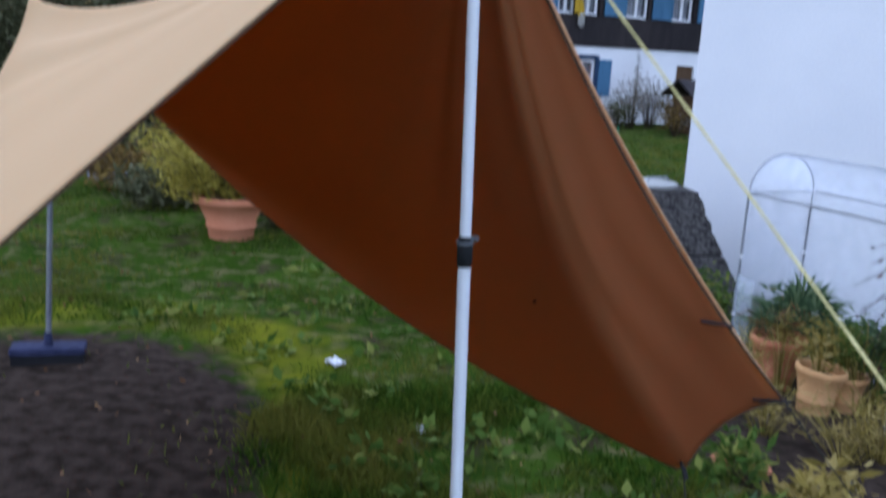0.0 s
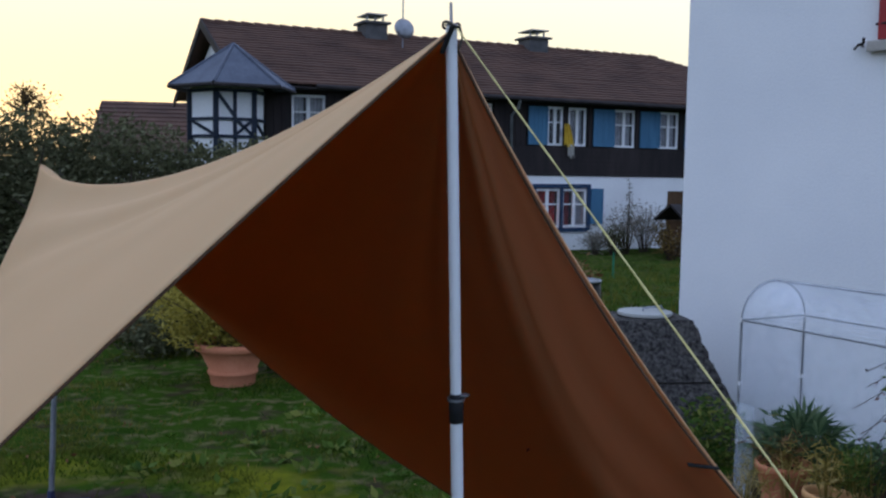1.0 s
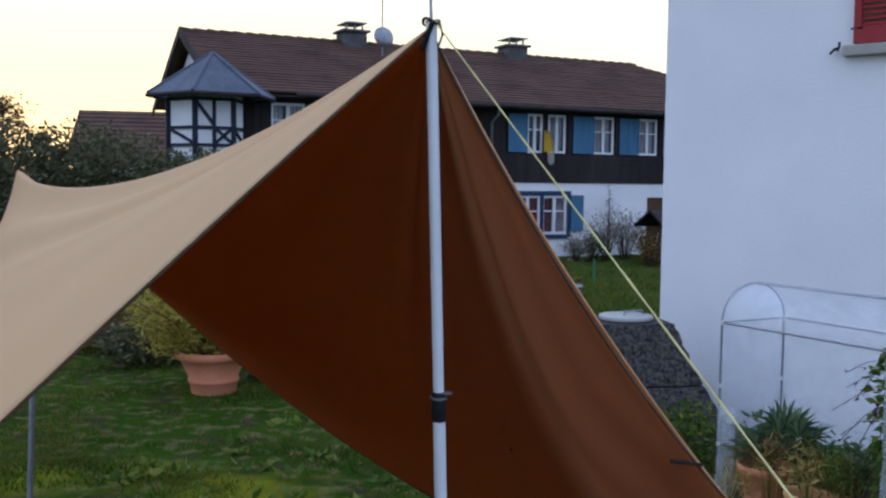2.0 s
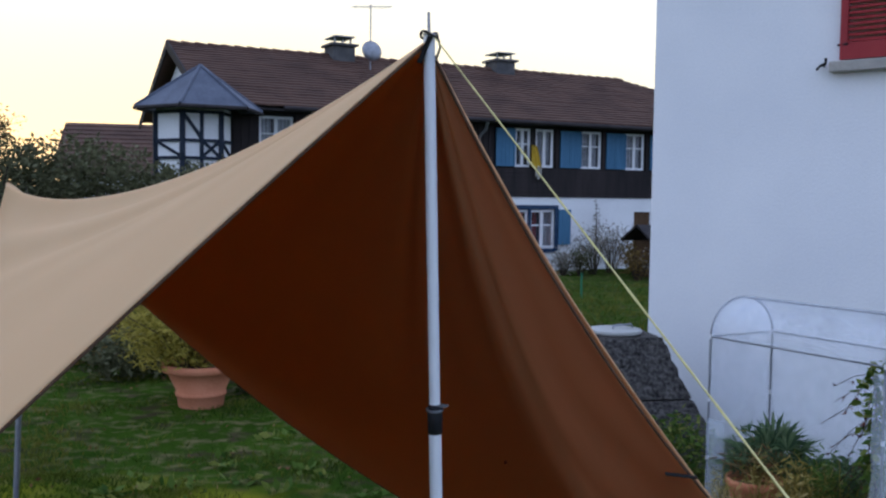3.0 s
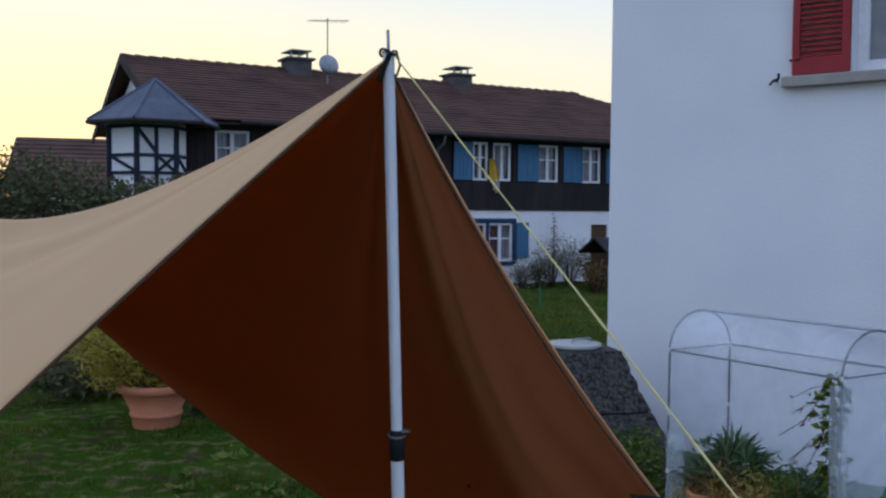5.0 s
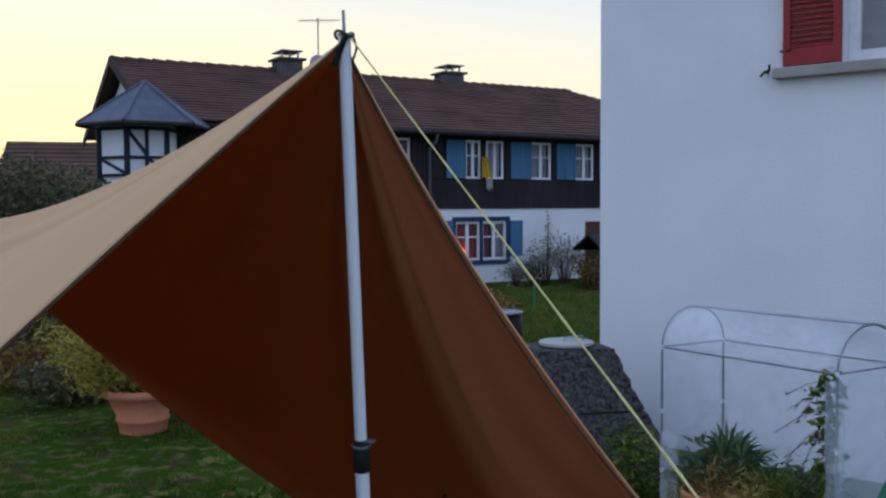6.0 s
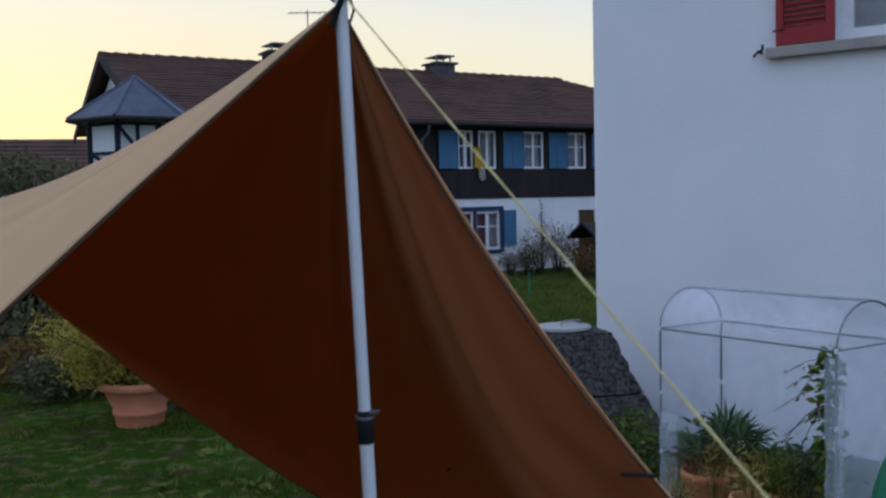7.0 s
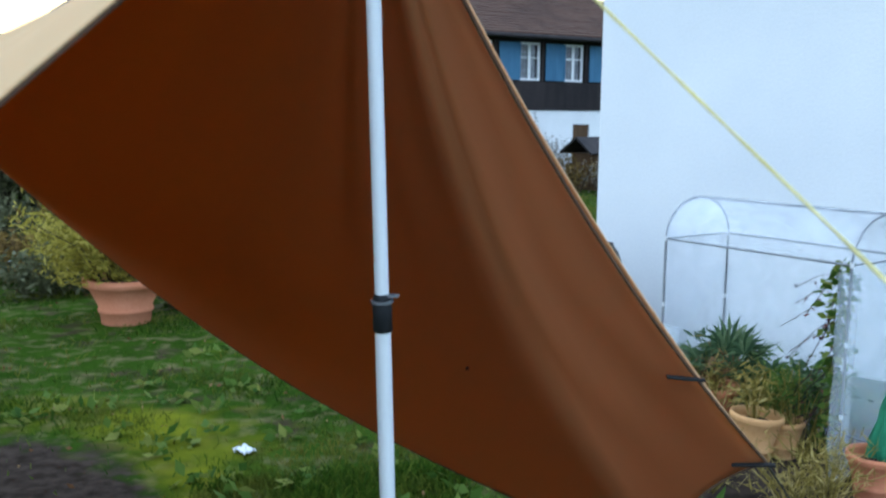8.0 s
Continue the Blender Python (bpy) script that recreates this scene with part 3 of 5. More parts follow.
def far_window(house, x0, x1, z0, z1, curtain, y=0.0, mull=True, bars=True):
    win = new("window")
    win.parent = house
    bm = bmesh.new()
    t = 0.07
    for a, b, c, d in ((x0, x0 + t, z0, z1), (x1 - t, x1, z0, z1), (x0 + t, x1 - t, z0, z0 + t), (x0 + t, x1 - t, z1 - t, z1)):
        box(bm, a, b, y + 0.04, y + 0.11, c, d)
    mid = (x0 + x1) / 2
    if mull:
        box(bm, mid - 0.05, mid + 0.05, y + 0.04, y + 0.11, z0 + t, z1 - t)
    if bars:
        zb = z0 + 0.6 * (z1 - z0)
        box(bm, x0 + t, mid - 0.05, y + 0.06, y + 0.1, zb - 0.02, zb + 0.02)
        box(bm, mid + 0.05, x1 - t, y + 0.06, y + 0.1, zb - 0.02, zb + 0.02)
    part("window_frame", bm, M["white_frame"], win)
    for a, b in ((x0 + t, mid - 0.05), (mid + 0.05, x1 - t)):
        bm = bmesh.new()
        box(bm, a, b, y + 0.075, y + 0.082, z0 + t, z1 - t)
        part("pane", bm, M["pane"], win)
    if curtain:
        for a, b, mt in curtain:
            bm = bmesh.new()
            n = max(6, int((b - a) * 30))
            lo = [bm.verts.new((a + (b - a) * i / n, y + 0.3 + 0.03 * math.sin(i * 2.1), z0)) for i in range(n + 1)]
            hi = [bm.verts.new((a + (b - a) * i / n, y + 0.3 + 0.03 * math.sin(i * 2.1), z1)) for i in range(n + 1)]
            for i in range(n):
                bm.faces.new((lo[i], lo[i + 1], hi[i + 1], hi[i]))
            ob = part("curtain", bm, M[mt], win)
            ob.modifiers.new("thick", "SOLIDIFY").thickness = 0.006
    return win


def shutter(house, x0, x1, z0, z1, y):
    sh = new("shutter")
    sh.parent = house
    bm = bmesh.new()
    for a, b, c, d in ((x0, x0 + 0.06, z0, z1), (x1 - 0.06, x1, z0, z1), (x0 + 0.06, x1 - 0.06, z0, z0 + 0.07), (x0 + 0.06, x1 - 0.06, z1 - 0.07, z1)):
        box(bm, a, b, y - 0.05, y - 0.005, c, d)
    part("shutter_frame", bm, M["blue"], sh)
    n = 4
    for i in range(n):
        bm = bmesh.new()
        w = (x1 - x0 - 0.12) / n
        box(bm, x0 + 0.062 + i * w, x0 + 0.054 + (i + 1) * w, y - 0.038, y - 0.012, z0 + 0.07, z1 - 0.07)
        part("board", bm, M["blue"], sh)


def build_far_house():
    house = empty("timbered_house", FAR, "long white and dark-timbered house with a brown tiled roof", "house")
    up = [(-9.7, -8.75, 2.43, 3.6), (-6.9, -5.2, 2.43, 3.62), (-4.55, -3.55, 2.43, 3.62), (-1.62, -1.06, 2.43, 3.62), (-0.86, -0.2, 2.43, 3.62), (0.84, 1.66, 2.43, 3.62), (2.62, 3.42, 2.43, 3.62), (4.45, 5.25, 2.43, 3.62)]
    low = [(-2.0, -0.12, -0.12, 1.13), (3.05, 3.75, -0.6, 1.05), (-6.5, -5.0, -0.1, 1.1)]
    bm = bmesh.new()
    wall_cells(bm, -10.9, 7.9, GROUND_FAR - 0.3, 1.5, 0.0, 0.3, low)
    part("ground_floor_wall", bm, M["far_plaster"], house)
    bm = bmesh.new()
    wall_cells(bm, -10.9, 7.9, 1.503, 4.05, 0.02, 0.3, up)
    part("upper_wall", bm, M["cladding"], house, "dark timber boarded upper wall")
    for i in range(6):
        bm = bmesh.new()
        box(bm, -10.86, 7.86, -0.035, 0.017, 1.5 + i * 0.15, 1.638 + i * 0.15)
        part("cladding_board", bm, M["cladding"], house)
    x = -10.8
    for a, b in ((-10.86, -9.76), (-8.69, -6.96), (-5.14, -4.6), (-3.5, -2.4), (-0.13, 0.0), (1.7, 1.8), (3.47, 4.4), (5.3, 7.86)):
        n = max(1, round((b - a) / 0.2))
        for i in range(n):
            bm = bmesh.new()
            w = (b - a) / n
            box(bm, a + i * w, a + (i + 1) * w - 0.015, -0.03, 0.017, 2.41, 3.7)
            part("cladding_board", bm, M["cladding"], house)
    bm = bmesh.new()
    box(bm, -10.9, 7.9, 7.76, 8.06, GROUND_FAR - 0.3, 4.05)
    part("rear_wall", bm, M["far_plaster"], house)
    for x0 in (-10.9, 7.6):
        bm = bmesh.new()
        prof = [(0.303, GROUND_FAR - 0.3), (7.757, GROUND_FAR - 0.3), (7.757, 4.0), (4.03, 5.65), (0.303, 4.0)]
        a = [bm.verts.new((x0, y, z)) for y, z in prof]
        b = [bm.verts.new((x0 + 0.3, y, z)) for y, z in prof]
        bm.faces.new(a)
        bm.faces.new(b[::-1])
        for i in range(5):
            bm.faces.new((a[i], b[i], b[(i + 1) % 5], a[(i + 1) % 5]))
        part("gable_wall", bm, M["far_plaster"], house)
    for z in (1.4,):
        bm = bmesh.new()
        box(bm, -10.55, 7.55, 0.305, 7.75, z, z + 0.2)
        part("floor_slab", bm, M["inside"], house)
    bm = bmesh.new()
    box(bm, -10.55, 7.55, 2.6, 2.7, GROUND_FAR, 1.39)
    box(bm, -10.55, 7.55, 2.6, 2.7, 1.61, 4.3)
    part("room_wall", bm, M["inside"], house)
    # roof: overlapping courses of tiles on both slopes, hipped at one end
    roof = new("roof")
    roof.parent = house
    rng = random.Random(4)
    rows = 22
    y_e, z_e, y_r, z_r = -0.55, 3.83, 4.03, 5.92
    for side in (0, 1):
        for i in range(rows):
            f0, f1 = i / rows, (i + 1.12) / rows
            bm = bmesh.new()
            left = -11.3
            def right_at(f):
                return 8.5 - max(0.0, f - 0.45) / 0.55 * 2.95
            n = 70
            cols = [[], [], [], []]
            for k in range(n + 1):
                for c, (f, dz) in enumerate(((f0, 0.055), (f1, 0.012), (f0, 0.0), (f1, -0.03))):
                    f = min(f, 1.0)
                    x = left + (right_at(f) - left) * k / n
                    wob = 0.012 * math.sin(k * math.pi) + (0.012 if k % 2 else 0.0) + 0.012 * noise.noise((x * 0.8, i * 0.9, side))
                    y = y_e + (y_r - y_e) * f
                    if side:
                        y = 2 * y_r - y
                    cols[c].append(bm.verts.new((x, y, z_e + (z_r - z_e) * f + dz + wob)))
            for k in range(n):
                bm.faces.new((cols[0][k], cols[0][k + 1], cols[1][k + 1], cols[1][k]))
                bm.faces.new((cols[2][k], cols[2][k + 1], cols[0][k + 1], cols[0][k]))
                bm.faces.new((cols[2][k], cols[3][k], cols[3][k + 1], cols[2][k + 1]))
            part("tile_course", bm, M["tiles"], roof)
    bm = bmesh.new()
    a = [bm.verts.new(p) for p in ((8.5, y_e + 0.45 * (y_r - y_e), z_e + 0.45 * (z_r - z_e)), (8.5, 2 * y_r - y_e - 0.45 * (y_r - y_e), z_e + 0.45 * (z_r - z_e)), (5.55, y_r, z_r))]
    b = [bm.verts.new(v.co - Vector((0, 0, 0.12))) for v in a]
    bm.faces.new(a)
    bm.faces.new(b[::-1])
    for i in range(3):
        bm.faces.new((a[i], b[i], b[(i + 1) % 3], a[(i + 1) % 3]))
    part("hip", bm, M["tiles"], roof)
    for i in range(42):
        bm = bmesh.new()
        x = -11.3 + i * 0.402
        tube(bm, [(x, y_r, z_r + 0.02), (x + 0.39, y_r, z_r - 0.005)], [0.1, 0.085], 8)
        part("ridge_tile", bm, M["tiles"], roof)
    for s in (1, -1):
        bm = bmesh.new()
        ys = (y_r - s * 4.6, y_r)
        a = [bm.verts.new(p) for p in ((-11.34, ys[0], 3.62), (-11.34, ys[0], 3.86), (-11.34, ys[1], 6.02), (-11.34, ys[1], 5.74))]
        b = [bm.verts.new(v.co + Vector((0.045, 0, 0))) for v in a]
        bm.faces.new(a)
        bm.faces.new(b[::-1])
        for i in range(4):
            bm.faces.new((a[i], b[i], b[(i + 1) % 4], a[(i + 1) % 4]))
        part("verge_board", bm, M["verge"], roof)
    bm = bmesh.new()
    box(bm, -11.25, 8.4, -0.5, 0.0, 3.72, 3.78)
    part("soffit", bm, M["verge"], roof)
    bm = bmesh.new()
    tube(bm, [(-9.2, -0.6, 3.78), (8.4, -0.6, 3.74)], 0.065, 8)
    part("gutter", bm, M["verge"], roof)
    bm = bmesh.new()
    tube(bm, [(-2.95, -0.58, 3.72), (-2.95, -0.5, 3.5), (-2.95, -0.1, 3.3), (-2.95, -0.09, -0.9)], 0.045, 8)
    part("downpipe", bm, M["metal"], house)
    # windows
    n = "curtain"
    far_window(house, -9.7, -8.75, 2.43, 3.6, [(-9.7, -9.3, n), (-9.15, -8.75, n)])
    far_window(house, -6.9, -5.2, 2.43, 3.62, [(-6.9, -6.3, n), (-5.8, -5.2, n)])
    far_window(house, -4.55, -3.55, 2.43, 3.62, [(-4.55, -4.2, n)])
    far_window(house, -1.62, -1.06, 2.43, 3.62, [(-1.62, -1.4, n)], mull=True)
    far_window(house, -0.86, -0.2, 2.43, 3.62, [(-0.6, -0.2, n)], bars=False)
    far_window(house, 0.84, 1.66, 2.43, 3.62, [(0.84, 1.66, n)])
    far_window(house, 2.62, 3.42, 2.43, 3.62, [(2.62, 3.42, n)])
    far_window(house, 4.45, 5.25, 2.43, 3.62, [(4.45, 5.25, n)])
    far_window(house, -2.0, -1.1, -0.1, 1.1, [(-1.75, -1.12, "red_curtain")])
    far_window(house, -1.02, -0.12, -0.1, 1.1, [(-1.0, -0.6, "red_curtain"), (-0.5, -0.12, n)])
    bm = bmesh.new()
    box(bm, 3.055, 3.745, 0.06, 0.12, -0.595, 1.045)
    part("door", bm, M["wood"], house, "brown wooden door")
    far_window(house, -6.5, -5.0, -0.1, 1.1, [(-6.5, -5.9, n)])
    bm = bmesh.new()
    for a, b, c, d in ((-2.12, -2.0, -0.2, 1.25), (-0.12, 0.0, -0.2, 1.25), (-2.0, -0.12, 1.13, 1.25), (-2.0, -0.12, -0.24, -0.12), (-1.1, -1.02, -0.12, 1.13)):
        box(bm, a, b, -0.05, 0.03, c, d)
    part("window_surround", bm, M["blue_frame"], house, "dark blue window surround")
    for x0, x1, z0, z1 in ((-2.34, -1.66, 2.44, 3.6), (0.02, 0.42, 2.44, 3.6), (0.43, 0.82, 2.44, 3.6), (1.82, 2.2, 2.44, 3.6), (2.21, 2.6, 2.44, 3.6), (3.62, 4.4, 2.44, 3.6), (-2.62, -2.13, -0.12, 1.14), (0.0, 0.46, 0.0, 1.12)):
        shutter(house, x0, x1, z0, z1, -0.035)
    # chimneys
    for x, w, top in ((-5.86, 0.74, 6.24), (0.17, 0.74, 6.2)):
        ch = new("chimney")
        ch.parent = house
        bm = bmesh.new()
        box(bm, x - w / 2, x + w / 2, 3.6, 4.4, 5.3, top)
        part("flue", bm, M["chimney"], ch)
        bm = bmesh.new()
        box(bm, x - w / 2 - 0.09, x + w / 2 + 0.09, 3.5, 4.5, top, top + 0.07)
        part("crown", bm, M["chimney"], ch)
        for sx in (-0.27, 0.0, 0.27):
            bm = bmesh.new()
            box(bm, x + sx - 0.025, x + sx + 0.025, 3.72, 3.77, top + 0.07, top + 0.27)
            part("cap_post", bm, M["metal"], ch)
        bm = bmesh.new()
        box(bm, x - w / 2 + 0.02, x + w / 2 - 0.02, 3.52, 4.48, top + 0.27, top + 0.305)
        part("cap", bm, M["metal"], ch)
    # dish and antenna
    mast = new("antenna_mast")
    mast.parent = house
    bm = bmesh.new()
    tube(bm, [(-5.25, 2.9, 5.0), (-5.25, 2.9, 7.5)], 0.022, 6)
    part("mast", bm, M["metal"], mast)
    bm = bmesh.new()
    lathe(bm, [(0.02, 0.1), (0.2, 0.06), (0.33, 0.0), (0.33, 0.02), (0.2, 0.085), (0.03, 0.125)], 24)
    ob = part("dish", bm, M["metal"], mast, "grey satellite dish")
    ob.matrix_basis = Matrix.Translation((-5.25, 2.8, 6.02)) @ Matrix.Rotation(radians(75), 4, "X")
    bm = bmesh.new()
    tube(bm, [(-5.9, 2.9, 7.35), (-4.6, 2.7, 7.45)], 0.012, 5)
    for i in range(9):
        x = -5.85 + i * 0.15
        tube(bm, [(x, 2.6, 7.35 + i * 0.0115), (x, 3.2, 7.35 + i * 0.0115)], 0.006, 4)
    part("aerial", bm, M["metal"], mast)
    # six-sided corner bay with its own slate roof
    bay = new("bay")
    bay.parent = house
    cx, cy, R, R2 = -11.42, -0.6, 0.94, 1.62
    ang = [radians(60 * k) for k in range(6)]
    bm = bmesh.new()
    cw = cx - 0.16
    a = [bm.verts.new((cw + R * math.cos(t), cy + R * math.sin(t), GROUND_FAR - 0.3)) for t in ang]
    b = [bm.verts.new((cw + R * math.cos(t), cy + R * math.sin(t), 3.62)) for t in ang]
    bm.faces.new(a[::-1])
    bm.faces.new(b)
    for i in range(6):
        bm.faces.new((a[i], a[(i + 1) % 6], b[(i + 1) % 6], b[i]))
    part("bay_wall", bm, M["far_plaster"], bay)
    for i in range(6):
        bm = bmesh.new()
        t0, t1 = ang[i], ang[(i + 1) % 6]
        top = Vector((cx, cy, 4.74))
        p = [Vector((cx + R2 * math.cos(t), cy + R2 * math.sin(t), 3.64)) for t in (t0, t1)]
        v = [bm.verts.new(q) for q in (p[0], p[1], top)] + [bm.verts.new(q - Vector((0, 0, 0.07))) for q in (p[0], p[1], top)]
        bm.faces.new(v[:3])
        bm.faces.new(v[3:][::-1])
        for k in range(3):
            bm.faces.new((v[k], v[3 + k], v[3 + (k + 1) % 3], v[(k + 1) % 3]))
        part("roof_face", bm, M["slate"], bay)
        bm = bmesh.new()
        tube(bm, [p[0], top], 0.045, 6)
        part("hip_cap", bm, M["slate"], bay)
        bm = bmesh.new()
        tube(bm, [p[0] - Vector((0, 0, 0.05)), p[1] - Vector((0, 0, 0.05))], 0.055, 6)
        part("bay_gutter", bm, M["verge"], bay)
    for i in (2, 3, 4, 5):
        t0, t1 = ang[i], ang[(i + 1) % 6]
        a, b = Vector((cw + R * math.cos(t0), cy + R * math.sin(t0), 0)), Vector((cw + R * math.cos(t1), cy + R * math.sin(t1), 0))
        mid_a = radians(60 * i + 30)
        out = Vector((math.cos(mid_a), math.sin(mid_a), 0)) * 0.015

        def beam(f0, z0, f1, z1, w=0.085):
            bm = bmesh.new()
            p, q = a.lerp(b, f0) + Vector((0, 0, z0)) + out, a.lerp(b, f1) + Vector((0, 0, z1)) + out
            d = q - p
            m = Matrix.Translation(p) @ d.to_track_quat("Z", "Y").to_matrix().to_4x4()
            box(bm, -w / 2, w / 2, -w / 2, w / 2, 0, d.length, m)
            part("beam", bm, M["beam"], bay)

        beam(0, GROUND_FAR, 0, 3.54, 0.12)
        for z in (1.6, 2.37, 2.8, 3.5):
            beam(0, z, 1, z, 0.075)
        if i == 4:
            beam(0.5, 1.6, 0.5, 3.5)
            beam(0.02, 3.46, 0.5, 2.86, 0.08)
            beam(0.54, 2.42, 0.96, 2.78, 0.07)
            beam(0.54, 2.78, 0.96, 2.42, 0.07)
            beam(0.04, 2.32, 0.46, 1.7, 0.08)
            beam(0.96, 2.32, 0.54, 1.7, 0.08)
        else:
            beam(0.05, 2.78, 0.95, 2.42, 0.07)
            beam(0.05, 2.32, 0.95, 1.7, 0.07)


build_far_house()

# ---------------------------------------------------------------- tarp and its poles
A = Vector((-0.008, 1.405, 1.803))    # peak at the aluminium pole
C = Vector((-1.734, 4.234, 1.535))    # far peak on the broom
D = Vector((-1.082, 0.83, 0.684))     # low corner
B1 = Vector((0.586, 1.61, 0.954))      # low corner with the cord
B2 = Vector((0.45, 1.68, 0.775))       # hanging corner


def ridge_line(f):
    return A.lerp(C, f) + Vector((-0.789, -0.9, 1.594 * f - 1.261)) * f * (1 - f)


def hem_ad(f):
    return A.lerp(D, f) + Vector((0, 0.05, 0.082)) * f * (1 - f)


def hem_ab(f):
    return A.lerp(B1, f) + Vector((-0.019, 0.02, -0.035)) * 4 * f * (1 - f)


def hem_cd(f):
    p = C.lerp(D, f)
    k = 4 * f * (1 - f)
    return p + Vector((0.06, 0.0, -0.06)) * k


def hem_cb(f):
    """From the broom along the hanging rear hem to the cut-off corner."""
    cut = 0.82
    if f <= cut:
        g = f / cut
        return C.lerp(B2, g) + Vector((0.52, 2.5, -1.8)) * g * (1 - g)
    g = (f - cut) / (1 - cut)
    p = B2.lerp(B1, g)
    return p + Vector((-0.02, 0.0, 0.022)) * 4 * g * (1 - g)


def half(e0, e1, far, crease, name, cloth, thing, lift, n=64):
    """One half of the tarp: a sheet stretched between two lines from the peak and a far hem."""
    bm = bmesh.new()
    grid = []
    for i in range(n + 1):
        s = i / n
        row = []
        for j in range(n + 1):
            t = j / n
            p = e0(s).lerp(e1(s), t)
            p = p + s * (far(t) - e0(1).lerp(e1(1), t))
            p = p + crease(s, t) + lift
            row.append(bm.verts.new(p))
        grid.append(row)
    for i in range(n):
        for j in range(n):
            f = bm.faces.new((grid[i][j], grid[i + 1][j], grid[i + 1][j + 1], grid[i][j + 1]))
            f.smooth = True
    bmesh.ops.remove_doubles(bm, verts=bm.verts, dist=1e-4)
    ob = part(name, bm, cloth, thing)
    md = ob.modifiers.new("thick", "SOLIDIFY")
    md.thickness, md.offset = 0.0012, 0.0
    return ob


def crease_far(s, t):
    """Soft folds that run out from the peak, strongest towards the pole side."""
    a = (0.011 * math.sin(34 * t + 5 * noise.noise((t * 3, s, 0))) + 0.006 * math.sin(83 * t + 4 * noise.noise((t * 5, s * 2, 3)))) * smooth(t, 0.45, 0.8) * math.sin(math.pi * min(1, s * 1.02)) ** 0.7
    b = 0.02 * noise.noise((t * 7, s * 1.2, 4.0)) * s * (1 - s) * 4
    belly = 0.10 * math.sin(math.pi * s) * math.sin(math.pi * t)
    return Vector((0.4, 0.85, 0.3)) * (a + b) + Vector((0.3, 0.5, -0.35)) * belly


def crease_near(s, t):
    a = 0.010 * math.sin(30 * t + 3 * noise.noise((t * 2, s, 7))) * (1 - smooth(t, 0.3, 0.9)) * math.sin(math.pi * s) ** 0.8
    b = 0.018 * noise.noise((t * 6, s * 1.5, 9.0)) * s * (1 - s) * 4
    roll = 0.042 * math.sin(math.pi * s) * math.sin(math.pi * t * t)
    return Vector((0.3, -0.6, 0.6)) * (a + b) + Vector((-0.59, -0.29, 0.76)) * roll


def build_tarp():
    tarp = empty("tarp", Matrix.Identity(4), "sand and brown tent tarp pitched between a pole and a broom", "tarp")
    half(ridge_line, hem_ad, hem_cd, crease_near, "outer_cloth", M["cloth_out"], tarp, Vector((0, -0.002, 0.004)))
    half(ridge_line, hem_ad, hem_cd, crease_near, "inner_cloth", M["cloth_in"], tarp, Vector((0, 0.0, 0)))
    half(ridge_line, hem_ab, hem_cb, crease_far, "outer_cloth", M["cloth_out"], tarp, Vector((0.001, 0.004, 0.003)))
    half(ridge_line, hem_ab, hem_cb, crease_far, "inner_cloth", M["cloth_in"], tarp, Vector((0, 0, 0)))
    for name, fn, off in (("hem", hem_ad, 0), ("hem", hem_ab, 0), ("hem", hem_cd, 0), ("hem", hem_cb, 0)):
        bm = bmesh.new()
        pts = [fn(i / 60) + Vector((0, 0, 0.001)) for i in range(61)]
        tube(bm, pts, 0.0026, 6)
        part(name, bm, M["hem"], tarp)
    # webbing loops sewn on the hem
    for p, d in ((hem_ab(0.81), Vector((-0.044, 0.004, 0.004))), (B1, Vector((-0.05, 0.016, -0.004))), (B2, Vector((-0.008, 0.01, 0.032))), (A, Vector((-0.012, 0.006, -0.03)))):
        bm = bmesh.new()
        m = Matrix.Translation(p + Vector((0, -0.008, 0))) @ d.to_track_quat("X", "Y").to_matrix().to_4x4()
        box(bm, -0.01, d.length, -0.002, 0.002, -0.0055, 0.0055, m)
        part("webbing_loop", bm, M["webbing"], tarp, "black webbing loop", bevel=0.001)


build_tarp()


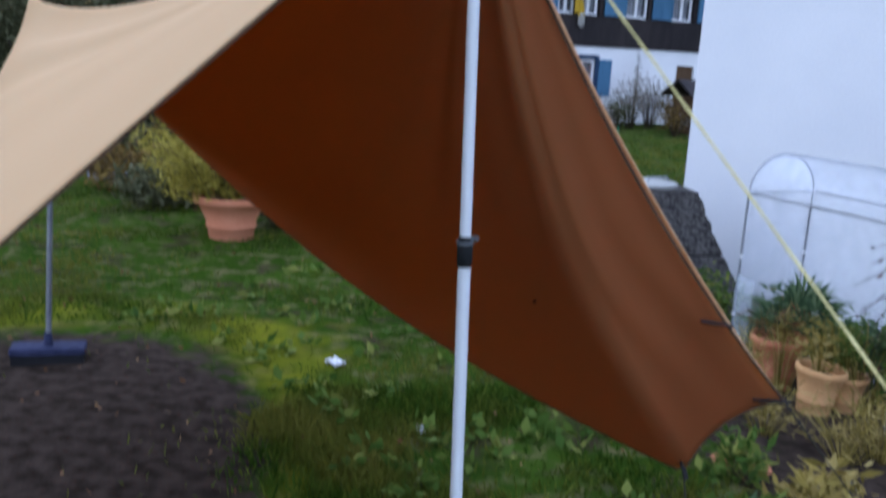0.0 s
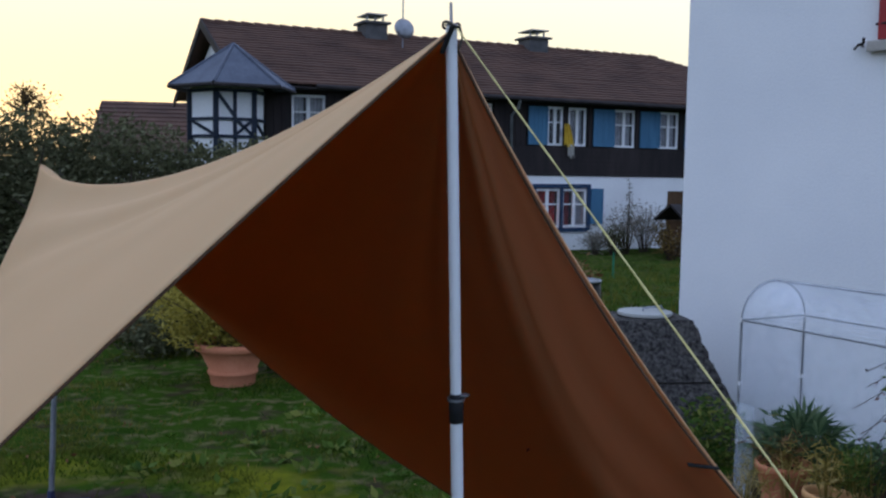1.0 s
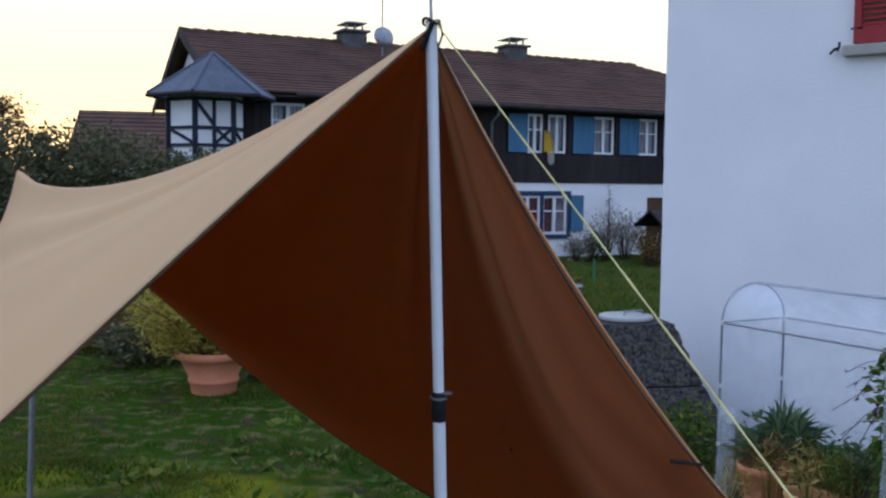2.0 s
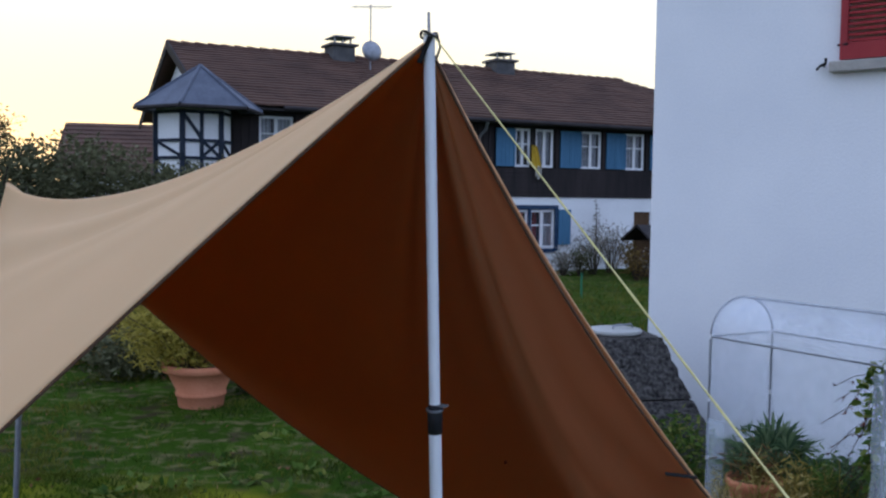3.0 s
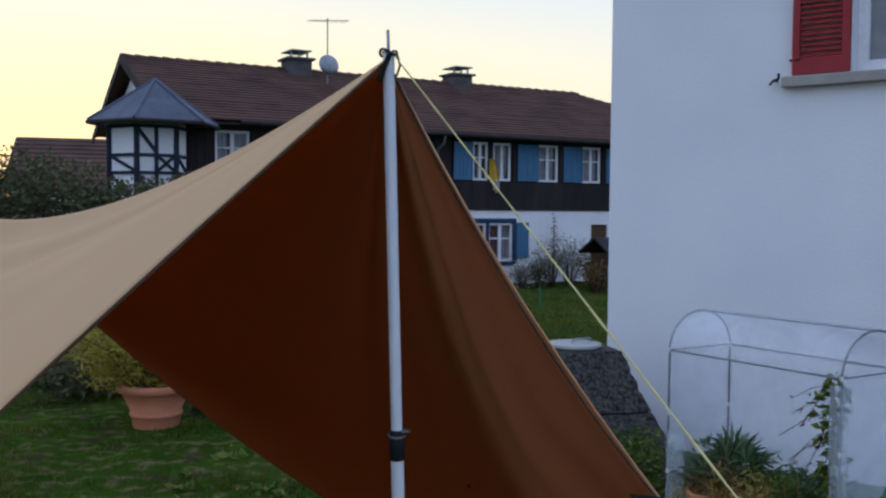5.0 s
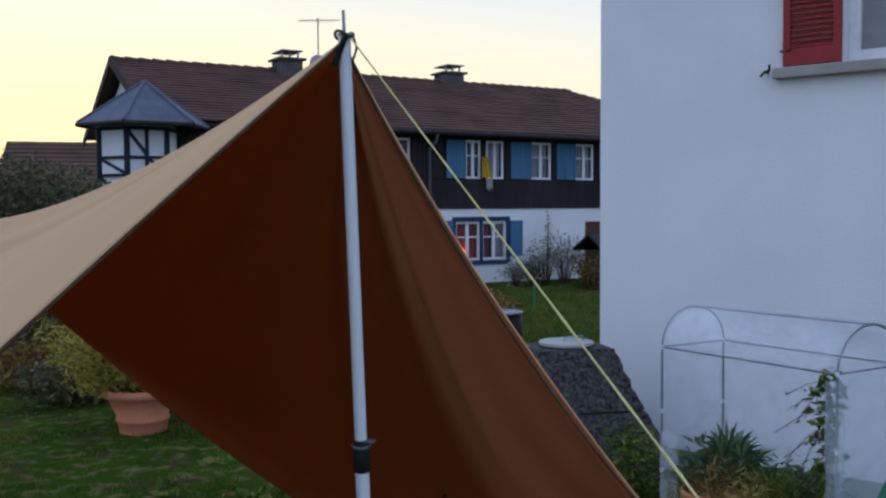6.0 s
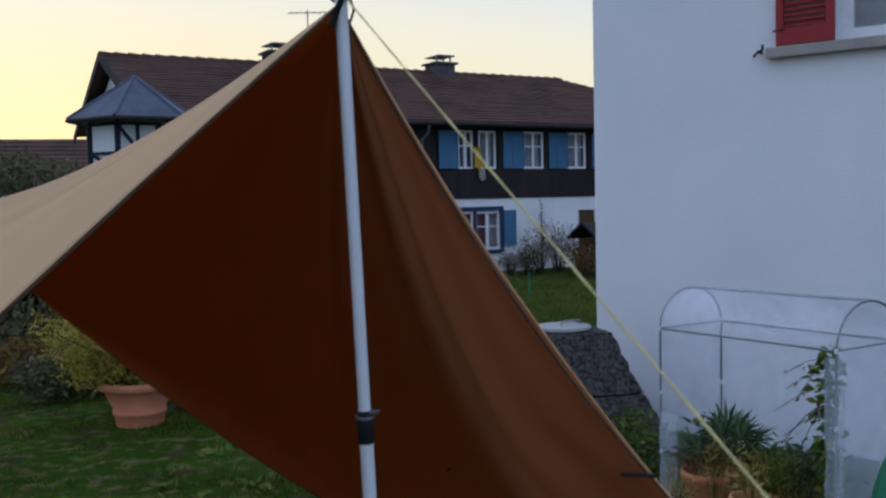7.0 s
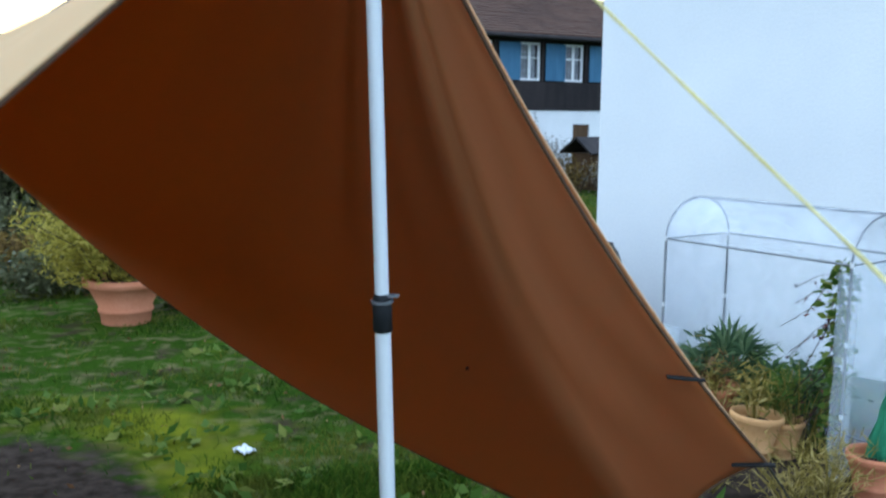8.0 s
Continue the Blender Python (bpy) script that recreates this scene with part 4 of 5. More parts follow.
def build_pole():
    base, top, collar = Vector((0.05, 1.6, -0.01)), Vector((-0.006, 1.408, 1.815)), Vector((0.012, 1.469, 1.232))
    pole = empty("tarp_pole", Matrix.Translation(base), "telescopic aluminium tarp pole with a black clamp", "pole")
    up = (top - base).normalized()
    loc = lambda h: up * h
    hc = (collar - base).length
    ht = (top - base).length
    bm = bmesh.new()
    tube(bm, [loc(0), loc(hc)], 0.0102, 20)
    part("lower_tube", bm, M["alu"], pole)
    bm = bmesh.new()
    tube(bm, [loc(hc - 0.012), loc(ht - 0.008), loc(ht - 0.006), loc(ht)], [0.0088, 0.0088, 0.0088, 0.0072], 20)
    part("upper_tube", bm, M["alu"], pole)
    bm = bmesh.new()
    tube(bm, [loc(hc - 0.038), loc(hc - 0.037), loc(hc - 0.003), loc(hc)], [0.0108, 0.0122, 0.0122, 0.0112], 20)
    part("clamp", bm, M["black"], pole, "black plastic clamp")
    bm = bmesh.new()
    tube(bm, [loc(hc + 0.003), loc(hc + 0.004), loc(hc + 0.009), loc(hc + 0.011)], [0.0108, 0.0112, 0.0102, 0.0095], 20)
    part("clamp_cap", bm, M["black"], pole)
    bm = bmesh.new()
    tube(bm, [loc(hc), loc(hc + 0.003)], 0.0145, 20)
    box(bm, 0.0, 0.021, -0.006, 0.006, hc, hc + 0.003, Matrix.Translation((loc(hc).x, loc(hc).y, 0)) @ Matrix.Rotation(radians(-20), 4, "Z"))
    part("clamp_ring", bm, M["metal"], pole, "metal clamp ring with lever")
    bm = bmesh.new()
    tube(bm, [loc(ht), loc(ht + 0.003), loc(ht + 0.004), loc(ht + 0.034)], [0.0096, 0.0096, 0.0025, 0.0022], 12)
    part("spike", bm, M["metal"], pole, "thin metal spike")
    bm = bmesh.new()
    pts = [top + Vector((0.0125 * math.cos(a), 0.0125 * math.sin(a), 0.001 + 0.004 * math.sin(2 * a))) - base for a in [2 * math.pi * k / 16 for k in range(17)]]
    tube(bm, pts, 0.0022, 6)
    tube(bm, [p - base for p in (top + Vector((0.012, -0.006, 0)), top + Vector((0.017, -0.007, -0.018)), top + Vector((0.012, -0.007, -0.034)))], 0.0018, 6)
    part("cord_ring", bm, M["dark_cord"], pole, "cord knotted round the pole head")
    cord = empty("guy_line", Matrix.Identity(4), "yellow guy line tied to the pole head", "rope")
    a, b = top + Vector((0.008, -0.006, -0.003)), Vector(GUY_END)
    n = 60
    for k in range(2):
        bm = bmesh.new()
        pts = []
        for i in range(n + 1):
            f = i / n
            q = a.lerp(b, f)
            q.z -= 0.02 * f * (1 - f)
            ph = f * 260 + k * math.pi
            pts.append(q + Vector((math.cos(ph), 0, math.sin(ph))) * 0.0005)
        tube(bm, pts, 0.0009, 6)
        part("strand", bm, M["cord"], cord)
    bm = bmesh.new()
    f = 0.36
    q = a.lerp(b, f)
    d = (b - a).normalized()
    box(bm, -0.008, 0.008, -0.002, 0.002, -0.025, 0.025, Matrix.Translation(q) @ d.to_track_quat("Z", "Y").to_matrix().to_4x4())
    part("slider", bm, M["lid"], cord, "pale plastic line slider")
    peg = empty("tent_peg", Matrix.Translation(b), "metal tent peg in the lawn holding a line", "tent peg", "tent pegs")
    bm = bmesh.new()
    tube(bm, [(0, 0, 0.02), (0.02, -0.01, 0.03), (0.0, 0, 0.0), (-0.03, 0.05, -0.16)], 0.004, 6)
    part("shaft", bm, M["metal"], peg)
    # dark cords at the low corners
    for p, e in ((B1, Vector((1.62, 3.0, ground_z(1.62, 3.0)))), (B2, Vector((0.62, 1.9, ground_z(0.62, 1.9)))), (D, Vector((-1.4, 0.55, ground_z(-1.4, 0.55))))):
        bm = bmesh.new()
        tube(bm, [p, p.lerp(e, 0.5) - Vector((0, 0, 0.008)), e], 0.0016, 6)
        ob = part("corner_cord", bm, M["dark_cord"], None)
        tagged(ob, "thin dark cord from the tarp corner to the ground", "rope", "corner cords")
        copy_thing(peg, Matrix.Translation(e))


GUY_END = (1.07, -1.2, 0.0)
build_pole()


def build_broom():
    foot = Vector((-1.77, 4.16, ground_z(-1.77, 4.16)))
    broom = empty("broom", Matrix.Translation(foot), "upright broom with dark bristles propping up the tarp", "broom")
    top = C + Vector((0, 0, 0.06)) - foot
    bm = bmesh.new()
    tube(bm, [(0, 0, 0.09), top * 0.5 + Vector((0, 0, 0.04)), top - Vector((0, 0, 0.075))], [0.0125, 0.0125, 0.011], 12)
    part("handle", bm, M["metal"], broom)
    bm = bmesh.new()
    box(bm, -0.16, 0.16, -0.06, 0.06, 0.045, 0.08, Matrix.Rotation(radians(14), 4, "Z"))
    lathe(bm, [(0.022, 0.075), (0.02, 0.1), (0.015, 0.14)], 12)
    part("head", bm, M["blue_brush"], broom, bevel=0.008)
    bm = bmesh.new()
    rng = random.Random(2)
    for i in range(31):
        for j in range(8):
            x, y = -0.15 + i * 0.01, -0.05 + j * 0.0142
            box(bm, x - 0.004, x + 0.004, y - 0.005, y + 0.005, -0.005 + rng.random() * 0.006, 0.047, Matrix.Rotation(radians(14), 4, "Z"))
    part("bristles", bm, M["black"], broom)
    bm = bmesh.new()
    tube(bm, [top - Vector((0, 0, 0.08)), top - Vector((0, 0, 0.01))], [0.004, 0.002], 6)
    tube(bm, [top + Vector((-0.014, 0, -0.05)), top + Vector((0.012, 0, -0.04))], 0.004, 6)
    part("tie", bm, M["dark_cord"], broom)


build_broom()

# ---------------------------------------------------------------- greenhouse
G0, G1 = Vector((1.6, 5.03, 0.83)), Vector((2.084, 4.081, 0.84))
G_AX = (G1 - G0).normalized()
G_IN = Vector((-G_AX.y, G_AX.x, 0))
if G_IN.x < 0:
    G_IN = -G_IN
G_W = (G1 - G0).length
G_D = 0.47


def build_greenhouse():
    zf = -0.14
    gh = empty("foil_greenhouse", Matrix.Translation((G0.x, G0.y, zf)), "small arched greenhouse of clear plastic film on thin tubes", "greenhouse")
    eave = 0.965
    P = lambda a, d, z: G_AX * a + G_IN * d + Vector((0, 0, z))
    arch = lambda a, k: P(a, G_D / 2 - G_D / 2 * math.cos(math.pi * k), eave + 0.205 * math.sin(math.pi * k))
    for a in (0, G_W):
        for d in (0, G_D):
            bm = bmesh.new()
            tube(bm, [P(a, d, -0.02), P(a, d, eave)], 0.0062, 8)
            post = part("post", bm, M["metal"], gh)
            for z in (0.3, 0.62, eave):
                bm = bmesh.new()
                tube(bm, [P(a, d, z - 0.011), P(a, d, z + 0.011)], 0.009, 8)
                part("connector", bm, M["white_frame"], post)
        bm = bmesh.new()
        tube(bm, [arch(a, k / 20) for k in range(21)], 0.0052, 8)
        part("arch_tube", bm, M["metal"], gh)
    for d, z in ((0, eave), (G_D, eave), (G_D / 2, eave + 0.205), (G_D, 0.05)):
        bm = bmesh.new()
        tube(bm, [P(0, d, z), P(G_W, d, z)], 0.0055, 8)
        part("rail", bm, M["metal"], gh)
    for a in (0, G_W):
        bm = bmesh.new()
        tube(bm, [P(a, 0, eave), P(a, G_D, eave)], 0.0045, 8)
        part("rail", bm, M["metal"], gh)

    def sheet(name, fn, material, nu, nv):
        bm = bmesh.new()
        g = [[bm.verts.new(fn(i / nu, j / nv) + Vector((0, 0, 0.003 * noise.noise((i * 0.7, j * 0.6, 2))))) for j in range(nv + 1)] for i in range(nu + 1)]
        for i in range(nu):
            for j in range(nv):
                f = bm.faces.new((g[i][j], g[i + 1][j], g[i + 1][j + 1], g[i][j + 1]))
                f.smooth = True
        ob = part(name, bm, material, gh)
        ob.modifiers.new("thick", "SOLIDIFY").thickness = 0.0008
        ob.visible_shadow = False
        return ob

    wav = lambda u, v: 0.008 * noise.noise((u * 4, v * 5, 1.0))
    sheet("roof_film", lambda u, v: arch(-0.005 + (G_W + 0.01) * u, v) + Vector((0, 0, 0.009)), M["film"], 12, 18)
    sheet("rear_film", lambda u, v: P(G_W * u, G_D + 0.01 + wav(u, v), 0.02 + (eave - 0.02) * v), M["film"], 14, 10)
    sheet("end_film", lambda u, v: P(-0.01 + wav(u, v), G_D * u, 0.02 + (eave - 0.02) * v), M["film"], 8, 10)
    sheet("end_film", lambda u, v: P(G_W + 0.01 + wav(u, v), G_D * u, 0.02 + (eave - 0.02) * v), M["milky"], 8, 10)
    sheet("door_flap", lambda u, v: P(0.13 * u, -0.012 + wav(u, v) * 2, 0.02 + 0.5 * v), M["milky"], 6, 8)
    sheet("door_flap", lambda u, v: P(G_W - 0.05 + 0.1 * u, -0.014 + wav(u, v) * 3, 0.02 + (eave - 0.05) * v), M["milky"], 6, 8)
    for a in (0, G_W):
        sheet("arch_film", lambda u, v: P(a, G_D * v, eave + (0.205 * math.sin(math.acos(max(-1, min(1, 1 - 2 * v))))) * u), M["film"], 6, 18)


build_greenhouse()


# ---------------------------------------------------------------- pots and plants
def pot(name, x, y, r, h, material, label, lip=0.035, tilt=0.0, top=0.93):
    z = ground_z(x, y)
    p = empty(name, Matrix.Translation((x, y, z - 0.005)) @ Matrix.Rotation(radians(tilt), 4, "Y"), label, "flower pot", "flower pots")
    bm = bmesh.new()
    lathe(bm, [(r * (top - 0.28), 0), (r * (top - 0.265), 0.01), (r * (top - 0.235), h * 0.24), (r * (top - 0.195), h * 0.26), (r * (top - 0.185), h * 0.3), (r * (top - 0.195), h * 0.34), (r * (top - 0.225), h * 0.36), (r * top, h - lip * 1.6), (r * (top + 0.02), h - lip * 1.5), (r, h - lip * 1.2), (r * 1.02, h - lip * 0.6), (r, h), (r * 0.93, h), (r * 0.88, h - 0.02), (r * 0.86, h - 0.045)], 36)
    part("pot", bm, material, p)
    bm = bmesh.new()
    lathe(bm, [(r * 0.865, h - 0.05), (r * 0.5, h - 0.035), (r * 0.1, h - 0.03)], 20)
    part("soil", bm, M["soil"], p)
    return p


def stems(name, x, y, z, n, h, spread, material, parent=None, seed=1, r=0.004, lean=0.3):
    """Thin bent stalks from one clump."""
    rng = random.Random(seed)
    bm = bmesh.new()
    tips = []
    for i in range(n):
        a = rng.random() * 6.283
        d = Vector((math.cos(a), math.sin(a), 0)) * spread * rng.random()
        hh = h * (0.55 + 0.45 * rng.random())
        p0 = Vector((x, y, z)) + d * 0.25
        p1 = p0 + d * 0.4 + Vector((0, 0, hh * 0.6))
        p2 = p0 + d * (0.8 + lean) + Vector((0, 0, hh))
        tube(bm, [p0, p1, p2], [r, r * 0.8, r * 0.4], 4, False)
        tips += [p1.lerp(p2, k) for k in (0.0, 0.25, 0.5, 0.75, 1.0)]
    ob = tagged(part(name, bm, material, parent), kind="stuff")
    return ob, np.array([tuple(t) for t in tips])


def big_pot_plant():
    x, y = -1.56, 6.93
    p = pot("terracotta_planter", x, y, 0.275, 0.32, M["terracotta"], "large terracotta planter standing on the lawn", 0.045, 0.0, 0.86)
    z = ground_z(x, y) + 0.265
    bush = empty("golden_shrub", Matrix.Translation((x - 0.06, y + 0.03, z)), "golden yellow feathery shrub in the planter", "shrub")
    st, tips = stems("stalk_clump", 0, 0, 0, 40, 0.75, 0.55, M["bark"], bush, 5, 0.005)
    rng = np.random.default_rng(3)
    pts = np.concatenate([tips + rng.normal(scale=0.06, size=tips.shape) for _ in range(22)])
    pts = pts[pts[:, 2] > 0.02]
    pts = np.concatenate([pts, blob_points(5200, (-0.08, 0, 0.26), (0.46, 0.4, 0.36), 17, 0.25, 1.7, 0.3, flat=0.03)])
    leaves("foliage", pts, 0.06, M["conifer"], bush, 4, 0.2, 0.1)


big_pot_plant()


def fan_palm(x, y, z, r, n, seed, label):
    palm = empty("fan_palm", Matrix.Translation((x, y, z)), label, "palm")
    rng = random.Random(seed)
    for i in range(n):
        a = 2 * math.pi * i / n + rng.uniform(-0.3, 0.3)
        el = radians(rng.uniform(15, 75))
        stem = Vector((math.cos(a) * math.cos(el), math.sin(a) * math.cos(el), math.sin(el))) * r * rng.uniform(0.45, 0.75)
        bm = bmesh.new()
        tube(bm, [(0, 0, 0), stem * 0.5 + Vector((0, 0, 0.02)), stem], [0.006, 0.005, 0.004], 5)
        out = stem.normalized()
        side = out.cross(Vector((0, 0, 1))).normalized()
        up = side.cross(out)
        for k in range(13):
            b = radians(-95 + 190 * k / 12)
            d = (out * math.cos(b) + side * math.sin(b)).normalized()
            ln = r * 0.62 * (0.75 + 0.25 * math.cos(b)) * rng.uniform(0.85, 1.1)
            w = Vector(d).cross(up).normalized() * 0.011
            tip = stem + d * ln - Vector((0, 0, 0.18 * ln)) + up * 0.02
            mid = stem + d * ln * 0.5 + up * 0.018
            v = [bm.verts.new(q) for q in (stem, mid + w, tip, mid - w)]
            m2 = bm.verts.new(mid - up * 0.008)
            bm.faces.new((v[0], v[1], m2))
            bm.faces.new((v[1], v[2], m2))
            bm.faces.new((v[2], v[3], m2))
            bm.faces.new((v[3], v[0], m2))
        part("frond", bm, M["palm"], palm)


def bed():
    g = ground_z
    pot("clay_pot", 1.74, 4.7, 0.14, 0.27, M["terracotta"], "terracotta pot with a palm beside the greenhouse", 0.03)
    fan_palm(1.88, 4.8, g(1.88, 4.8) + 0.22, 0.31, 15, 3, "green fan palm growing from a terracotta pot")
    pot("clay_pot", 1.82, 4.36, 0.12, 0.23, M["pale_terracotta"], "bleached terracotta pot among yellowing plants", 0.025, 4)
    pot("clay_pot", 1.98, 4.4, 0.1, 0.18, M["pale_terracotta"], "pale clay pot half hidden by stems", 0.02)
    pot("clay_pot", 2.15, 3.9, 0.12, 0.2, M["terracotta"], "terracotta pot by the greenhouse post", 0.025)
    bm = bmesh.new()
    rng = random.Random(8)
    x, y = 2.16, 3.9
    lathe(bm, [(0.105, 0.0), (0.11, 0.05), (0.1, 0.13), (0.08, 0.22), (0.055, 0.3), (0.03, 0.37), (0.012, 0.4)], 40, (0, 0, 0))
    for v in bm.verts:
        turn = math.atan2(v.co.y, v.co.x)
        k = 1 + 0.2 * math.sin(7 * turn + 6 * v.co.z) + 0.12 * math.sin(13 * turn) + 0.25 * noise.noise(v.co * 9)
        v.co.x, v.co.y = v.co.x * k + 0.12 * v.co.z, v.co.y * k
    ob = part("net_bag", bm, M["green_plastic"])
    ob.location = (x + 0.06, y + 0.02, g(x, y) + 0.15)
    ob.scale = (0.75, 0.75, 1.0)
    tagged(ob, "crumpled green plastic bag standing in a pot", "bag")
    # yellowing perennials
    for i, (x, y, h, n, s, mt, lf) in enumerate(((1.5, 4.55, 0.3, 16, 0.14, "straw", "straw"), (1.72, 4.56, 0.42, 20, 0.18, "straw", "straw"), (2.04, 4.36, 0.46, 22, 0.18, "straw", "herb"), (1.74, 3.8, 0.2, 30, 0.22, "straw", "straw"), (1.92, 3.85, 0.3, 30, 0.2, "straw", "straw"), (1.45, 3.95, 0.2, 24, 0.2, "straw", "straw"), (2.0, 4.55, 0.42, 22, 0.16, "straw", "herb"))):
        pl = empty("yellowing_perennial", Matrix.Translation((x, y, g(x, y))), "clump of yellowing garden stems in the bed", "plant", "perennials in the bed")
        st, tips = stems("stalk_clump", 0, 0, 0, n, h, s, M[mt], pl, 20 + i, 0.003)
        r2 = np.random.default_rng(40 + i)
        pts = np.concatenate([tips + r2.normal(scale=0.03, size=tips.shape) for _ in range(3)])
        pts[:, 2] = np.maximum(pts[:, 2], 0.01)
        leaves("foliage", pts, 0.06, M[lf], pl, 60 + i, 0.07, 0.0, 0.5, 0.7)
    # yellowing growth in the bleached pots
    for i, (x, y, z, h, lf) in enumerate(((1.82, 4.36, 0.18, 0.24, "straw"), (1.98, 4.4, 0.13, 0.3, "herb"), (1.74, 4.7, 0.22, 0.16, "brown_leaf"))):
        pl = empty("pot_plant", Matrix.Translation((x, y, g(x, y) + z)), "withering yellow-green stems growing in a clay pot", "plant", "plants in clay pots")
        st, tips = stems("stalk_clump", 0, 0, 0, 14, h, 0.1, M["straw"], pl, 210 + i, 0.003)
        r2 = np.random.default_rng(220 + i)
        pts = np.concatenate([tips + r2.normal(scale=0.03, size=tips.shape) for _ in range(4)])
        pts[:, 2] = np.maximum(pts[:, 2], 0.01)
        leaves("foliage", pts, 0.05, M[lf], pl, 230 + i, 0.16)
    # leafy low plants at the edge of the tarp
    for i, (x, y, r, mt) in enumerate(((0.95, 2.75, 0.13, "palm"), (1.12, 2.9, 0.12, "herb"), (1.25, 2.7, 0.1, "brown_leaf"), (1.35, 3.15, 0.14, "straw"), (1.15, 3.4, 0.14, "herb"), (1.5, 3.35, 0.14, "straw"))):
        pts = blob_points(170, (0, 0, r * 0.4), (r, r, r * 0.7), 70 + i, 0.2, flat=0.0)
        ob = leaves("low_plant", pts, 0.07, M[mt], None, 80 + i, 0.3)
        ob.location = (x, y, g(x, y))
        tagged(ob, "low leafy plant at the edge of the bed", "plant", "low plants")
    # bush behind the greenhouse and beside the concrete pillar
    pts = blob_points(900, (0, 0, 0.17), (0.2, 0.2, 0.24), 90, 0.3, flat=0.0)
    ob = leaves("green_bush", pts, 0.045, M["herb"], None, 91, 0.4)
    ob.location = (1.62, 5.55, g(1.62, 5.55))
    tagged(ob, "small green bush beside the mossy pillar", "bush")
    # inside the greenhouse
    for i, (a, d, h, n) in enumerate(((0.12, 0.25, 0.42, 18), (0.3, 0.3, 0.38, 16), (0.55, 0.25, 0.36, 20), (0.75, 0.28, 0.4, 20))):
        q = G0 + G_AX * a + G_IN * d
        pl = empty("greenhouse_plant", Matrix.Translation((q.x, q.y, g(q.x, q.y))), "grey-green potted foliage inside the film greenhouse", "plant", "plants in the greenhouse")
        st, tips = stems("stalk_clump", 0, 0, 0, n, h, 0.13, M["herb"], pl, 120 + i, 0.003)
        r2 = np.random.default_rng(140 + i)
        pts = np.concatenate([tips + r2.normal(scale=0.035, size=tips.shape) for _ in range(4)])
        leaves("foliage", pts, 0.06, M["palm"], pl, 160 + i, 0.35)
    q = G0 + G_AX * (G_W - 0.09) + G_IN * 0.07
    vine = empty("climbing_plant", Matrix.Translation((q.x, q.y, g(q.x, q.y))), "withered climbing vine up the greenhouse post", "vine")
    rng = random.Random(5)
    bm = bmesh.new()
    pts = [Vector((0.012 * math.sin(k * 1.3), 0.012 * math.cos(k * 1.7), k * 0.06)) for k in range(16)]
    tube(bm, pts, [0.009 - 0.0004 * k for k in range(16)], 6)
    spots = []
    for k in range(4, 16):
        for _ in range(2):
            far = rng.uniform(0.03, 0.3)
            d = Vector((-G_AX.x * far, -G_AX.y * far, rng.uniform(-0.3, -0.02)))
            tube(bm, [pts[k], pts[k] + d * 0.5 + Vector((0, 0, 0.02)), pts[k] + d], 0.002, 4)
            spots += [pts[k] + d * rng.random() for _ in range(5)]
    part("stem", bm, M["bark"], vine)
    near = [p + Vector((rng.gauss(0, 0.025), rng.gauss(0, 0.025), rng.gauss(0, 0.03))) for p in pts[8:] for _ in range(34)] + [p + Vector((rng.gauss(0, 0.02), rng.gauss(0, 0.02), rng.gauss(0, 0.03))) for p in pts[2:8] for _ in range(14)]
    leaves("dark_leaves", np.array([tuple(p) for p in near]), 0.045, M["herb"], vine, 7, 0.55, 0.5)
    leaves("dry_leaves", np.array([tuple(p) for p in spots]), 0.024, M["red_leaf"], vine, 8, 0.5, 0.5)


bed()


# ---------------------------------------------------------------- concrete pillar with its lid
def build_pillar():
    x, y = 1.33, 6.2
    z = ground_z(x, y)
    pil = empty("concrete_pillar", Matrix.Translation((x, y, z)) @ Matrix.Rotation(radians(8), 4, "Z"), "tapering mossy pebble-dash concrete block with a flat lid", "pillar")
    zs = ((-0.05, 0.34, 0.62, 0.415), (0.352, 0.73, 0.405, 0.25))
    rng = random.Random(6)
    for z0, z1, w0, w1 in zs:
        bm = bmesh.new()
        n = 14
        rings = []
        for k in range(n + 1):
            f = k / n
            w = w0 + (w1 - w0) * f
            ring = []
            for s in range(4):
                for j in range(n):
                    u = -1 + 2 * j / n
                    px, py = ((u, -1), (1, u), (-u, 1), (-1, -u))[s]
                    p = Vector((px * w, py * w * 0.8, z0 + (z1 - z0) * f))
                    o = 0.012 * noise.noise(p * 16) + 0.008 * noise.noise(p * 45)
                    p.x += o * px
                    p.y += o * py
                    ring.append(bm.verts.new(p))
            rings.append(ring)
        m = 4 * n
        for u, v in zip(rings, rings[1:]):
            for k in range(m):
                bm.faces.new((u[k], u[(k + 1) % m], v[(k + 1) % m], v[k]))
        bm.faces.new(rings[0][::-1])
        bm.faces.new(rings[-1])
        part("block", bm, M["concrete"], pil)
    bm = bmesh.new()
    lathe(bm, [(0.17, 0.735), (0.178, 0.74), (0.18, 0.755), (0.175, 0.762)], 32, (0.0, 0, 0))
    part("lid", bm, M["lid"], pil, "pale round stone lid")
    bm = bmesh.new()
    tube(bm, [(-0.02, -0.02, 0.764), (-0.02, -0.02, 0.785), (0.12, 0.02, 0.79), (0.13, 0.02, 0.766)], 0.008, 6)
    part("lid_handle", bm, M["metal"], pil)


build_pillar()


